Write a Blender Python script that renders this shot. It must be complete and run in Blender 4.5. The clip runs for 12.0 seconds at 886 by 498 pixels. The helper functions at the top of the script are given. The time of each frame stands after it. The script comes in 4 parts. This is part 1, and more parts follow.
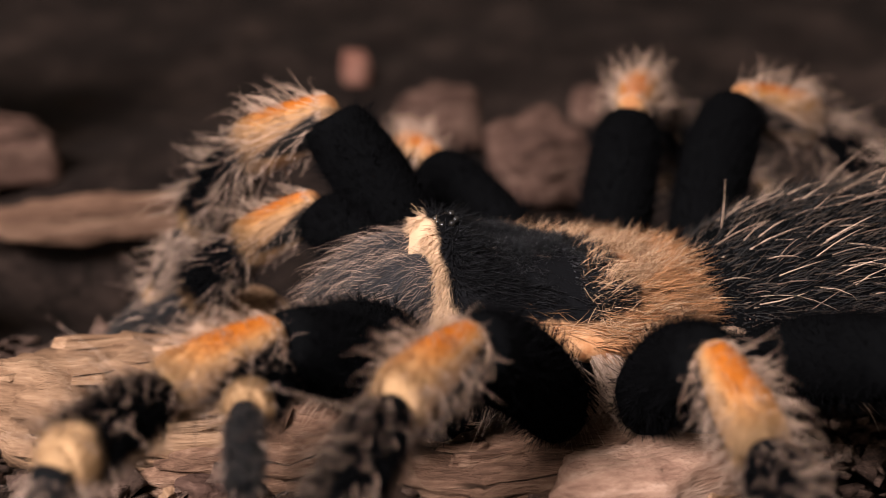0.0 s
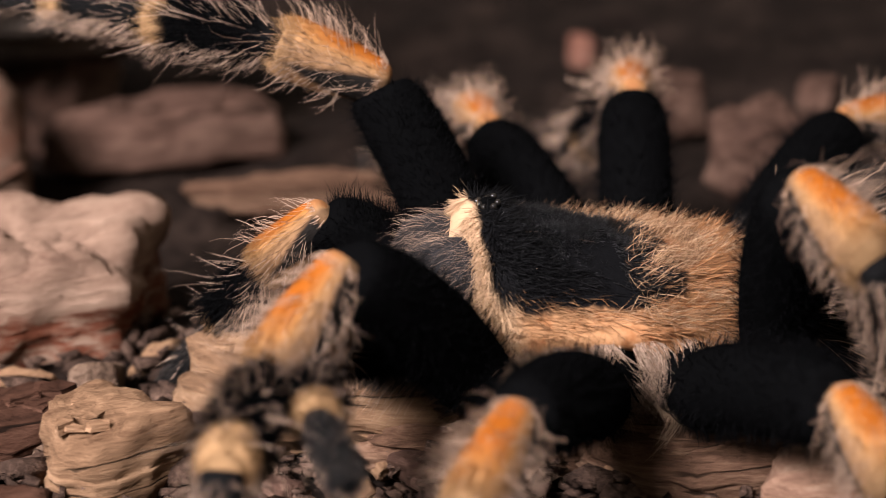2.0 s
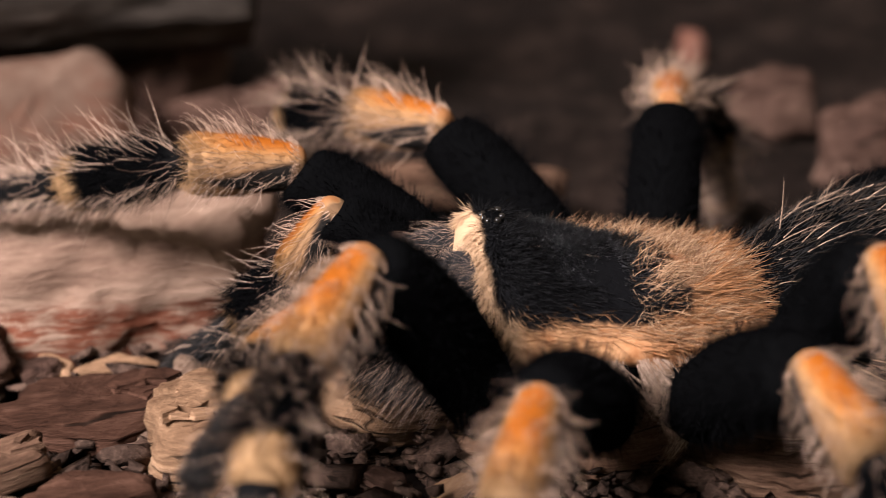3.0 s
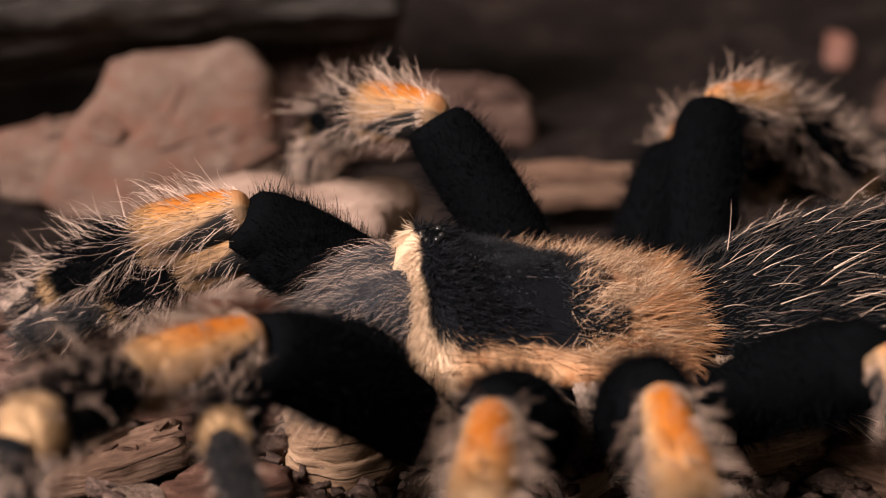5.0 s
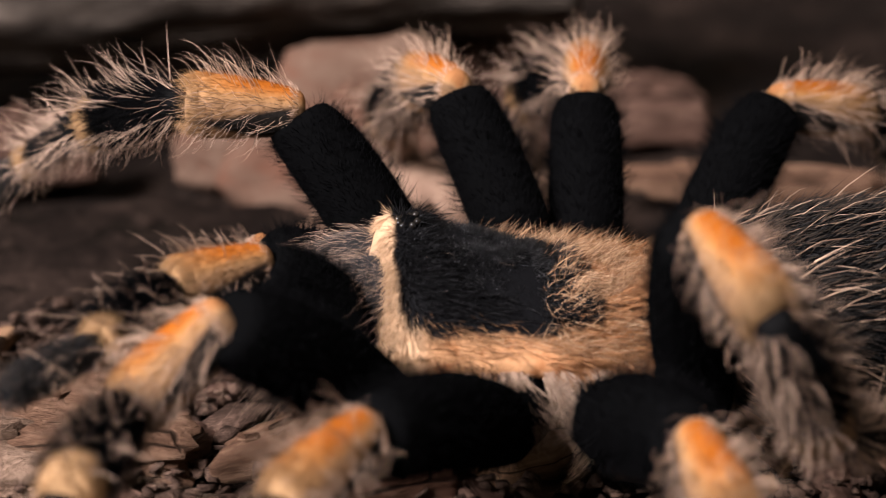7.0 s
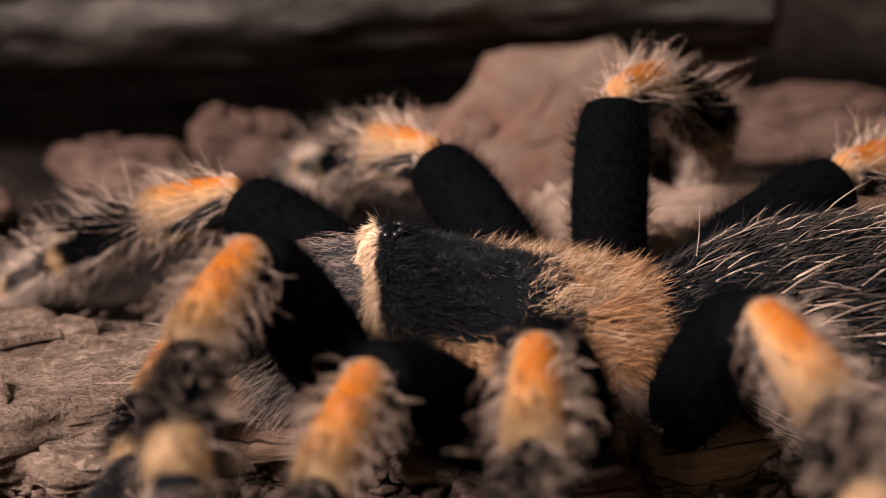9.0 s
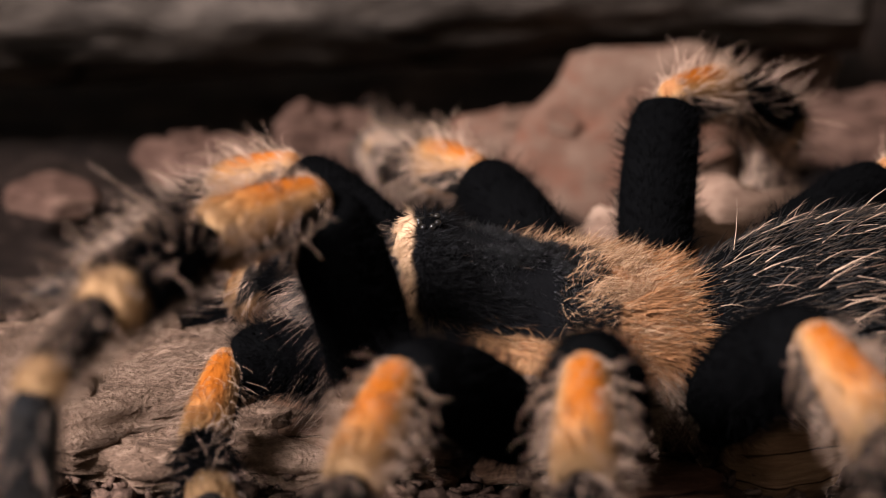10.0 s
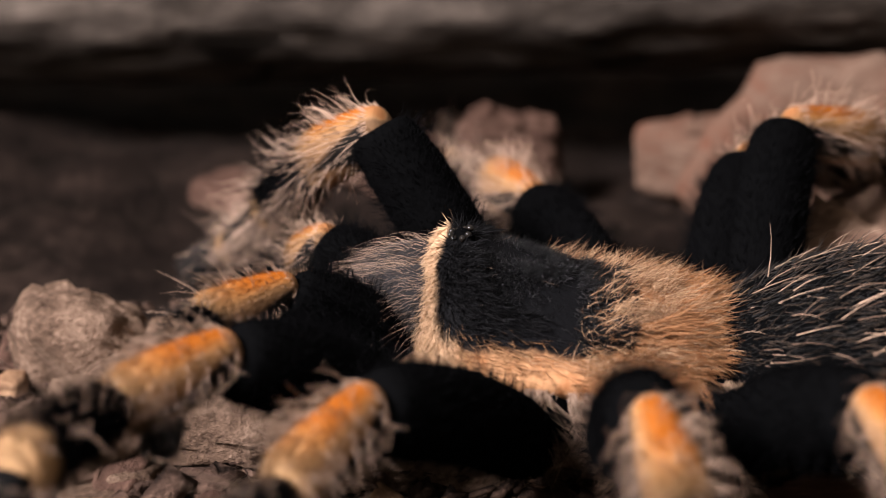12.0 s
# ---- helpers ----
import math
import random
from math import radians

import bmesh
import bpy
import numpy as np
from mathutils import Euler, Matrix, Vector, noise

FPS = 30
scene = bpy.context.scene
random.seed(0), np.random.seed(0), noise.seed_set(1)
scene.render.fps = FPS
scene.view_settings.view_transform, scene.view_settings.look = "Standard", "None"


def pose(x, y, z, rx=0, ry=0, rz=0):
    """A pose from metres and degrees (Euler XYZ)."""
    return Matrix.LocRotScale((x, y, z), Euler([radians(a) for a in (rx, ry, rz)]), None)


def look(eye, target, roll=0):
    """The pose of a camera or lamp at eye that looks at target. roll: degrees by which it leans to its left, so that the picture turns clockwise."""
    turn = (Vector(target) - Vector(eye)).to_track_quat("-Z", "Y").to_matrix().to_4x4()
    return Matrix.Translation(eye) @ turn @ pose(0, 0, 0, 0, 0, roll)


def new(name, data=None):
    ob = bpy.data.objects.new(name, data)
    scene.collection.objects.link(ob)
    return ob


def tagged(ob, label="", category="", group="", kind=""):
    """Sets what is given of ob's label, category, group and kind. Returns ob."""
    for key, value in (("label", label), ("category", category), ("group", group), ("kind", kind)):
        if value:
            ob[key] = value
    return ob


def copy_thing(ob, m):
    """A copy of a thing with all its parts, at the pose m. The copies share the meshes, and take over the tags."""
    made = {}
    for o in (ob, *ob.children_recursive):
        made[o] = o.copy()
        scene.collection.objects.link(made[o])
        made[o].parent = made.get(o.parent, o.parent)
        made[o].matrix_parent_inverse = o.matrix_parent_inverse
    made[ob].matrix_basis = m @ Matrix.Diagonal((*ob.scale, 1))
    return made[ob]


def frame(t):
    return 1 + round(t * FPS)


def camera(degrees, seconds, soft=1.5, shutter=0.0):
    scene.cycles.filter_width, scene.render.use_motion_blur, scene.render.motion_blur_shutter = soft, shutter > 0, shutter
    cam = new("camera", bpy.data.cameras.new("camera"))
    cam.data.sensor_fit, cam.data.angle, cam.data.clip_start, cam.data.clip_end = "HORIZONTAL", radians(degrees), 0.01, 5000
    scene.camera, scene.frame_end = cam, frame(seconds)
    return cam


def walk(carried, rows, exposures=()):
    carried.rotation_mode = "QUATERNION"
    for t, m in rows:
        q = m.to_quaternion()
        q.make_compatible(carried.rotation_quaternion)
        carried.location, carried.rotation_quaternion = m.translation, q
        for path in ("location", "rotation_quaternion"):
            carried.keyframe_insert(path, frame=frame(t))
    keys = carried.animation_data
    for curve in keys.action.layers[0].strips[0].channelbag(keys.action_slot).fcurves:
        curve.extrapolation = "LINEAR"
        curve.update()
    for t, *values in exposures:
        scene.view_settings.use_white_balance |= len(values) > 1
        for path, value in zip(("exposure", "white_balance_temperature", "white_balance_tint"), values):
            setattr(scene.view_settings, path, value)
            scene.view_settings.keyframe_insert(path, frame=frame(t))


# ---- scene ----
U = 0.01  # one centimetre

# camera: on a tripod, panned to the left after the spider
PAN = [(0, -14.16, -19.46), (0.5, -12.76, -19.54), (1, -11.65, -19.69), (1.5, -10.02, -19.82), (2, -8.31, -19.90), (2.5, -7.00, -20.03), (3, -5.50, -20.05), (5, -1.74, -20.11), (5.5, -0.94, -20.13), (6, 0.00, -20.15), (6.5, 1.32, -20.18), (7, 2.83, -20.27), (9, 7.94, -20.11), (9.5, 9.19, -20.15), (10, 10.16, -20.14), (10.5, 11.21, -20.11), (11, 12.81, -20.07), (11.5, 14.08, -20.05), (12, 14.97, -20.05)]
EYE = (0.0, 0.0, 0.0758)
cam = camera(22.0, 12.0, soft=0.8, shutter=0.5)
cam.data.dof.use_dof = True
cam.data.dof.focus_distance = 0.1745
cam.data.dof.aperture_fstop = 26.0
walk(cam, [(t, pose(*EYE, 90 + tilt, 0, yaw)) for t, yaw, tilt in PAN])

# light: one warm soft lamp above and to the left of the set, dim room round it
world = bpy.data.worlds.new("room")
scene.world = world
world.use_nodes = True
world.node_tree.nodes["Background"].inputs[0].default_value = (1.0, 0.86, 0.76, 1)
world.node_tree.nodes["Background"].inputs[1].default_value = 0.29
key = bpy.data.lights.new("softbox", "AREA")
key.shape, key.size, key.size_y = "RECTANGLE", 0.34, 0.34
key.spread = radians(60)
key.energy, key.color = 4.2, (1.0, 0.918, 0.98)
lamp = new("softbox", key)
lamp.matrix_world = look((-0.504, -0.346, 0.63), (-0.02, 0.165, 0.0))
scene.view_settings.exposure = 0.0


# ---------------------------------------------------------------- materials
def nodes_of(name):
    m = bpy.data.materials.new(name)
    m.use_nodes = True
    nt = m.node_tree
    return m, nt, nt.nodes["Principled BSDF"]


def link(nt, a, b):
    nt.links.new(a, b)


def node(nt, kind, **inputs):
    n = nt.nodes.new(kind)
    for k, v in inputs.items():
        n.inputs[k.replace("_", " ")].default_value = v
    return n


def noise_of(nt, scale, detail=4.0, rough=0.6, vector=None):
    n = nt.nodes.new("ShaderNodeTexNoise")
    n.inputs["Scale"].default_value, n.inputs["Detail"].default_value, n.inputs["Roughness"].default_value = scale, detail, rough
    if vector is None:
        vector = nt.nodes.new("ShaderNodeTexCoord").outputs["Object"]
    link(nt, vector, n.inputs["Vector"])
    return n.outputs["Fac"]


def maths(nt, op, a, b=None, clamp=False):
    n = nt.nodes.new("ShaderNodeMath")
    n.operation, n.use_clamp = op, clamp
    for i, v in enumerate((a, b)):
        if v is None:
            continue
        if isinstance(v, (int, float)):
            n.inputs[i].default_value = v
        else:
            link(nt, v, n.inputs[i])
    return n.outputs[0]


def step_of(nt, v, lo, hi):
    n = nt.nodes.new("ShaderNodeMapRange")
    n.interpolation_type = "SMOOTHSTEP"
    link(nt, v, n.inputs[0])
    n.inputs[1].default_value, n.inputs[2].default_value = lo, hi
    return n.outputs[0]


def mixed(nt, f, a, b):
    n = nt.nodes.new("ShaderNodeMix")
    n.data_type = "RGBA"
    if isinstance(f, (int, float)):
        n.inputs[0].default_value = f
    else:
        link(nt, f, n.inputs[0])
    for i, v in ((6, a), (7, b)):
        if isinstance(v, tuple):
            n.inputs[i].default_value = (*v, 1)
        else:
            link(nt, v, n.inputs[i])
    return n.outputs[2]


def ramp(nt, f, *stops):
    n = nt.nodes.new("ShaderNodeValToRGB")
    while len(n.color_ramp.elements) < len(stops):
        n.color_ramp.elements.new(0.5)
    for e, (p, c) in zip(n.color_ramp.elements, stops):
        e.position, e.color = p, (*c, 1)
    link(nt, f, n.inputs[0])
    return n.outputs[0]


def bumped(nt, bsdf, height, strength=0.5, distance=0.0005):
    n = nt.nodes.new("ShaderNodeBump")
    n.inputs["Strength"].default_value, n.inputs["Distance"].default_value = strength, distance
    link(nt, height, n.inputs["Height"])
    link(nt, n.outputs[0], bsdf.inputs["Normal"])


def attribute(nt, name):
    n = nt.nodes.new("ShaderNodeAttribute")
    n.attribute_name = name
    return n.outputs["Fac"]


TAN = (0.38, 0.195, 0.070)
FLANK = (0.29, 0.165, 0.082)
PALE = (0.43, 0.258, 0.125)
ORANGE = (0.32, 0.090, 0.010)


def skin(name, colour, rough=0.75, hair=False, gloss=None):
    """Cuticle or hair: colour is a function of the node tree that gives a colour socket or a tuple."""
    m, nt, b = nodes_of(name)
    c = colour(nt)
    v = noise_of(nt, 900.0, 3.0)
    c = mixed(nt, maths(nt, "MULTIPLY", v, 0.45), c, mixed(nt, 0.6, c, (0.0012, 0.0010, 0.0009)))
    if hair:
        r = attribute(nt, "shade")
        c = mixed(nt, maths(nt, "MULTIPLY", r, 0.5), c, mixed(nt, 0.6, c, (0.0025, 0.0016, 0.0012)))
    link(nt, c, b.inputs["Base Color"])
    b.inputs["Roughness"].default_value = rough
    b.inputs["Specular IOR Level"].default_value = gloss if gloss is not None else (0.16 if hair else 0.03)
    if not hair:
        bumped(nt, b, noise_of(nt, 2500.0, 4.0), 0.4, 0.0002)
    return m


def patella_colour(nt):
    u, d = attribute(nt, "along"), attribute(nt, "dorsal")
    n = maths(nt, "MULTIPLY", maths(nt, "SUBTRACT", noise_of(nt, 300.0), 0.5), 0.15)
    top = step_of(nt, maths(nt, "ADD", d, n), 0.50, 0.98)
    fade = maths(nt, "SUBTRACT", 1.0, step_of(nt, maths(nt, "ADD", u, n), 0.50, 1.0))
    back = step_of(nt, maths(nt, "ADD", d, n), 0.25, 0.85)
    coat_ = mixed(nt, back, FLANK, TAN)
    coat_ = mixed(nt, step_of(nt, maths(nt, "ADD", u, n), 0.74, 1.04), coat_, PALE)
    c = mixed(nt, maths(nt, "MULTIPLY", top, fade), coat_, ORANGE)
    # dark side marking, painted larger to carry the shade on the lower flank
    flank = maths(nt, "ABSOLUTE", maths(nt, "ADD", maths(nt, "ADD", d, 0.36), n))
    reach = maths(nt, "MULTIPLY", maths(nt, "SUBTRACT", 0.90, u), 0.95)
    shaded_wedge = step_of(nt, maths(nt, "SUBTRACT", reach, flank), -0.14, 0.14)
    c = mixed(nt, shaded_wedge, c, (0.016, 0.014, 0.012))
    return mixed(nt, step_of(nt, u, 0.08, 0.15), mixed(nt, 0.55, c, FLANK), c)


def banded(start, dark=(0.005, 0.005, 0.005), end=PALE):
    def colour(nt):
        n = maths(nt, "MULTIPLY", maths(nt, "SUBTRACT", noise_of(nt, 500.0), 0.5), 0.16)
        return mixed(nt, step_of(nt, maths(nt, "ADD", attribute(nt, "along"), n), start - 0.06, start + 0.08), dark, end)
    return colour


def carapace_colour(nt):
    co = nt.nodes.new("ShaderNodeSeparateXYZ")
    link(nt, nt.nodes.new("ShaderNodeTexCoord").outputs["Object"], co.inputs[0])
    n = maths(nt, "MULTIPLY", maths(nt, "SUBTRACT", noise_of(nt, 260.0, 5.0, 0.7), 0.5), 1.0)
    y = maths(nt, "DIVIDE", co.outputs[1], 0.0088)
    bulge = maths(nt, "ADD", 1.0, maths(nt, "MULTIPLY", maths(nt, "MULTIPLY", y, y), 0.12))
    x = maths(nt, "DIVIDE", maths(nt, "SUBTRACT", co.outputs[0], 0.0026), maths(nt, "MULTIPLY", bulge, 0.0076))
    x4 = maths(nt, "POWER", maths(nt, "ABSOLUTE", x), 5.0)
    y4 = maths(nt, "POWER", maths(nt, "ABSOLUTE", y), 5.0)
    rear = step_of(nt, co.outputs[0], -0.010, 0.006)
    n = maths(nt, "MULTIPLY", n, maths(nt, "SUBTRACT", 2.4, maths(nt, "MULTIPLY", rear, 1.5)))
    r = maths(nt, "ADD", maths(nt, "ADD", x4, y4), n)
    rim = mixed(nt, rear, (0.43, 0.205, 0.090), (0.46, 0.250, 0.120))
    rim = mixed(nt, step_of(nt, noise_of(nt, 700.0, 4.0), 0.45, 0.75), rim, (0.30, 0.12, 0.045))
    rim = mixed(nt, step_of(nt, co.outputs[0], 0.0076, 0.0094), rim, (0.60, 0.39, 0.225))
    return mixed(nt, step_of(nt, r, 0.72, 1.05), (0.0042, 0.0043, 0.0047), rim)


FUR_BLACK = skin("black_velvet_hair", lambda nt: (0.0036, 0.0036, 0.0038), 0.85, gloss=0.0)
FEMUR_SKIN = skin("black_cuticle", lambda nt: (0.0022, 0.0023, 0.0024), 0.9, gloss=0.0)
PATELLA_SKIN = skin("orange_knee_cuticle", patella_colour, 0.7)
PATELLA_HAIR = skin("orange_knee_hair", patella_colour, 0.55, True, 0.06)
TIBIA_SKIN = skin("tibia_cuticle", banded(0.79), 0.8)
TIBIA_HAIR = skin("tibia_hair", banded(0.75, (0.008, 0.0075, 0.007)), 0.6, True, 0.05)
META_SKIN = skin("metatarsus_cuticle", banded(0.80), 0.8)
META_HAIR = skin("metatarsus_hair", banded(0.75, (0.010, 0.009, 0.0085)), 0.6, True, 0.05)
TARSUS_SKIN = skin("dark_grey_cuticle", lambda nt: (0.008, 0.008, 0.008), 0.7)
TARSUS_HAIR = skin("dark_grey_hair", lambda nt: mixed(nt, step_of(nt, attribute(nt, "shade"), 0.6, 1.0), (0.012, 0.0115, 0.011), (0.10, 0.08, 0.065)), 0.6, True)
SETA = skin("pale_bristle", lambda nt: mixed(nt, step_of(nt, attribute(nt, "shade"), 0.25, 0.9), (0.70, 0.49, 0.35), (0.28, 0.185, 0.13)), 0.4, True)
CARAPACE_SKIN = skin("carapace_cuticle", carapace_colour, 0.62)
PATCH_HAIR = skin("satin_black_hair", carapace_colour, 0.36, True, 0.32)
FRINGE = skin("pale_fringe_hair", lambda nt: mixed(nt, attribute(nt, "shade"), (0.70, 0.48, 0.335), (0.38, 0.245, 0.165)), 0.45, True)
CARAPACE_HAIR = skin("carapace_hair", carapace_colour, 0.5, True, 0.08)
TUFT = skin("golden_tuft_hair", lambda nt: mixed(nt, step_of(nt, attribute(nt, "shade"), 0.1, 0.9), (0.66, 0.43, 0.25), (0.25, 0.115, 0.050)), 0.45, True)
SMOKY = skin("smoky_side_hair", lambda nt: mixed(nt, step_of(nt, attribute(nt, "shade"), 0.45, 0.85), (0.50, 0.345, 0.245), (0.10, 0.068, 0.05)), 0.5, True)
LOCK = skin("cream_lock_hair", lambda nt: mixed(nt, attribute(nt, "shade"), (0.60, 0.43, 0.31), (0.30, 0.195, 0.13)), 0.5, True)
COXA_HAIR = skin("coxa_hair", lambda nt: mixed(nt, attribute(nt, "shade"), (0.50, 0.34, 0.22), (0.22, 0.14, 0.09)), 0.55, True)
JAW_SKIN = skin("dark_jaw_cuticle", lambda nt: (0.022, 0.021, 0.021), 0.7)
JAW_HAIR = skin("grey_jaw_hair", lambda nt: mixed(nt, step_of(nt, attribute(nt, "shade"), 0.55, 1.0), (0.035, 0.031, 0.029), (0.16, 0.13, 0.11)), 0.6, True)
BELLY_HAIR = skin("black_abdomen_hair", lambda nt: mixed(nt, step_of(nt, attribute(nt, "shade"), 0.55, 0.95), (0.012, 0.011, 0.010), (0.11, 0.076, 0.052)), 0.5, True, 0.14)
RUST = skin("rusty_bristle", lambda nt: mixed(nt, step_of(nt, attribute(nt, "shade"), 0.2, 0.9), (0.60, 0.41, 0.28), (0.20, 0.125, 0.085)), 0.5, True)


def eye_material():
    m, nt, b = nodes_of("glossy_black_eye")
    b.inputs["Base Color"].default_value = (0.01, 0.008, 0.006, 1)
    b.inputs["Roughness"].default_value = 0.22
    return m


EYE_BLACK = eye_material()


def earth(name, dark, mid, light, scale, streak=(1, 1, 1), rough=0.9, bump=0.0012, cracks=1.0, strata=None):
    """Bark, wood, stone or soil: three colours, broken at three scales, with relief."""
    m, nt, b = nodes_of(name)
    co = nt.nodes.new("ShaderNodeTexCoord")
    mp = nt.nodes.new("ShaderNodeMapping")
    mp.inputs["Scale"].default_value = streak
    link(nt, co.outputs["Object"], mp.inputs[0])
    big = noise_of(nt, scale, 6.0, 0.65, mp.outputs[0])
    small = noise_of(nt, scale * 9, 5.0, 0.7, mp.outputs[0])
    mix_ = maths(nt, "ADD", maths(nt, "MULTIPLY", big, 0.6), maths(nt, "MULTIPLY", small, 0.4))
    c = ramp(nt, mix_, (0.34, dark), (0.5, mid), (0.64, light))
    rift = noise_of(nt, scale * 0.8, 3.0, 0.5, mp.outputs[0])
    rift = step_of(nt, maths(nt, "ABSOLUTE", maths(nt, "SUBTRACT", rift, 0.5)), 0.004, 0.022)
    rift = maths(nt, "MAXIMUM", rift, step_of(nt, noise_of(nt, scale * 0.6, 2.0), 0.56, 0.50))
    rift = maths(nt, "SUBTRACT", 1.0, maths(nt, "MULTIPLY", maths(nt, "SUBTRACT", 1.0, rift), cracks))
    c = mixed(nt, rift, mixed(nt, 0.8, c, (0.004, 0.003, 0.002)), c)
    mix_ = maths(nt, "ADD", mix_, maths(nt, "MULTIPLY", rift, 0.25))
    if strata:
        level, under = strata
        height = nt.nodes.new("ShaderNodeSeparateXYZ")
        link(nt, co.outputs["Object"], height.inputs[0])
        wavy = maths(nt, "ADD", height.outputs[2], maths(nt, "MULTIPLY", big, 0.006))
        c = mixed(nt, step_of(nt, wavy, level, level + 0.0012), mixed(nt, step_of(nt, small, 0.45, 0.6), under, c), c)
    info = nt.nodes.new("ShaderNodeObjectInfo")
    hue = nt.nodes.new("ShaderNodeHueSaturation")
    link(nt, maths(nt, "ADD", maths(nt, "MULTIPLY", info.outputs["Random"], 0.4), 0.8), hue.inputs["Value"])
    link(nt, c, hue.inputs["Color"])
    link(nt, hue.outputs[0], b.inputs["Base Color"])
    b.inputs["Roughness"].default_value = rough
    b.inputs["Specular IOR Level"].default_value = 0.04
    bumped(nt, b, mix_, 0.9, bump)
    return m


# brown soil taken near black: shade on the far ground is in its colour
SOIL = earth("shade_darkened_soil", (0.003, 0.002, 0.0015), (0.009, 0.006, 0.0045), (0.026, 0.017, 0.0125), 90.0)
CRUMB = earth("crumbled_bark", (0.012, 0.008, 0.006), (0.050, 0.031, 0.022), (0.14, 0.088, 0.062), 200.0)
BARK = earth("brown_bark", (0.016, 0.0095, 0.007), (0.066, 0.037, 0.026), (0.135, 0.082, 0.058), 110.0, (0.35, 1, 1.6))
PALE_WOOD = earth("pale_split_wood", (0.085, 0.045, 0.024), (0.23, 0.135, 0.075), (0.36, 0.225, 0.130), 110.0, (0.25, 1, 4.0), bump=0.0008)
ROCK = earth("pinkish_stone", (0.09, 0.043, 0.028), (0.22, 0.132, 0.086), (0.37, 0.25, 0.175), 80.0, (0.5, 1, 3.0), cracks=0.0)
PINK_PEBBLE = earth("pink_pebble", (0.12, 0.050, 0.033), (0.20, 0.092, 0.062), (0.26, 0.135, 0.095), 200.0, cracks=0.0)
RED_BARK = earth("dark_red_bark", (0.012, 0.006, 0.004), (0.055, 0.026, 0.016), (0.12, 0.062, 0.040), 120.0, (0.35, 1, 3.0))
LAYERED_ROCK = earth("layered_stone", (0.12, 0.068, 0.046), (0.25, 0.160, 0.110), (0.36, 0.245, 0.172), 60.0, (0.5, 1, 3.0), cracks=0.0, strata=(0.0035, (0.16, 0.055, 0.030)))
RUSSET = earth("russet_bark", (0.030, 0.016, 0.010), (0.115, 0.064, 0.039), (0.22, 0.135, 0.085), 130.0, (0.3, 1, 3.5), bump=0.0014)
WEATHERED = earth("weathered_bark", (0.035, 0.022, 0.015), (0.155, 0.100, 0.067), (0.31, 0.21, 0.145), 210.0, (0.8, 1, 1), bump=0.003, cracks=0.0)
SLAB = earth("stained_slab_bark", (0.085, 0.032, 0.018), (0.088, 0.053, 0.036), (0.125, 0.083, 0.058), 60.0, (0.7, 1, 1), cracks=0.0)
LOGBARK = earth("grey_log_bark", (0.014, 0.0115, 0.0095), (0.066, 0.053, 0.042), (0.165, 0.132, 0.104), 60.0, (0.35, 1, 1), bump=0.0015)


# ---------------------------------------------------------------- mesh helpers
def mesh_of(name, verts, faces, attrs=None, smooth=True):
    me = bpy.data.meshes.new(name)
    me.from_pydata(np.asarray(verts, dtype=float).tolist(), [], [list(map(int, f)) for f in faces])
    for k, v in (attrs or {}).items():
        a = me.attributes.new(k, "FLOAT", "POINT")
        a.data.foreach_set("value", np.asarray(v, dtype=np.float32))
    if smooth:
        me.polygons.foreach_set("use_smooth", np.ones(len(me.polygons), dtype=bool))
    me.update()
    return me


def part(name, me, material, parent, label=""):
    """Links a mesh as one object under a thing or a part."""
    ob = new(name, me)
    if material is not None and not me.materials:
        me.materials.append(material)
    ob.parent = parent
    if label:
        tagged(ob, label)
    return ob


def unit(v):
    return v / np.maximum(np.linalg.norm(v, axis=-1, keepdims=True), 1e-12)


def ring_mesh(name, rings, attrs, caps=True):
    """A closed tube through an array of rings (n, k, 3)."""
    n, k, _ = rings.shape
    verts = rings.reshape(-1, 3)
    i, j = np.meshgrid(np.arange(n - 1), np.arange(k), indexing="ij")
    a = (i * k + j).ravel()
    b = (i * k + (j + 1) % k).ravel()
    faces = np.stack([a, b, b + k, a + k], 1).tolist()
    if caps:
        faces += [list(range(k))[::-1], list(range((n - 1) * k, n * k))]
    return mesh_of(name, verts, faces, attrs)


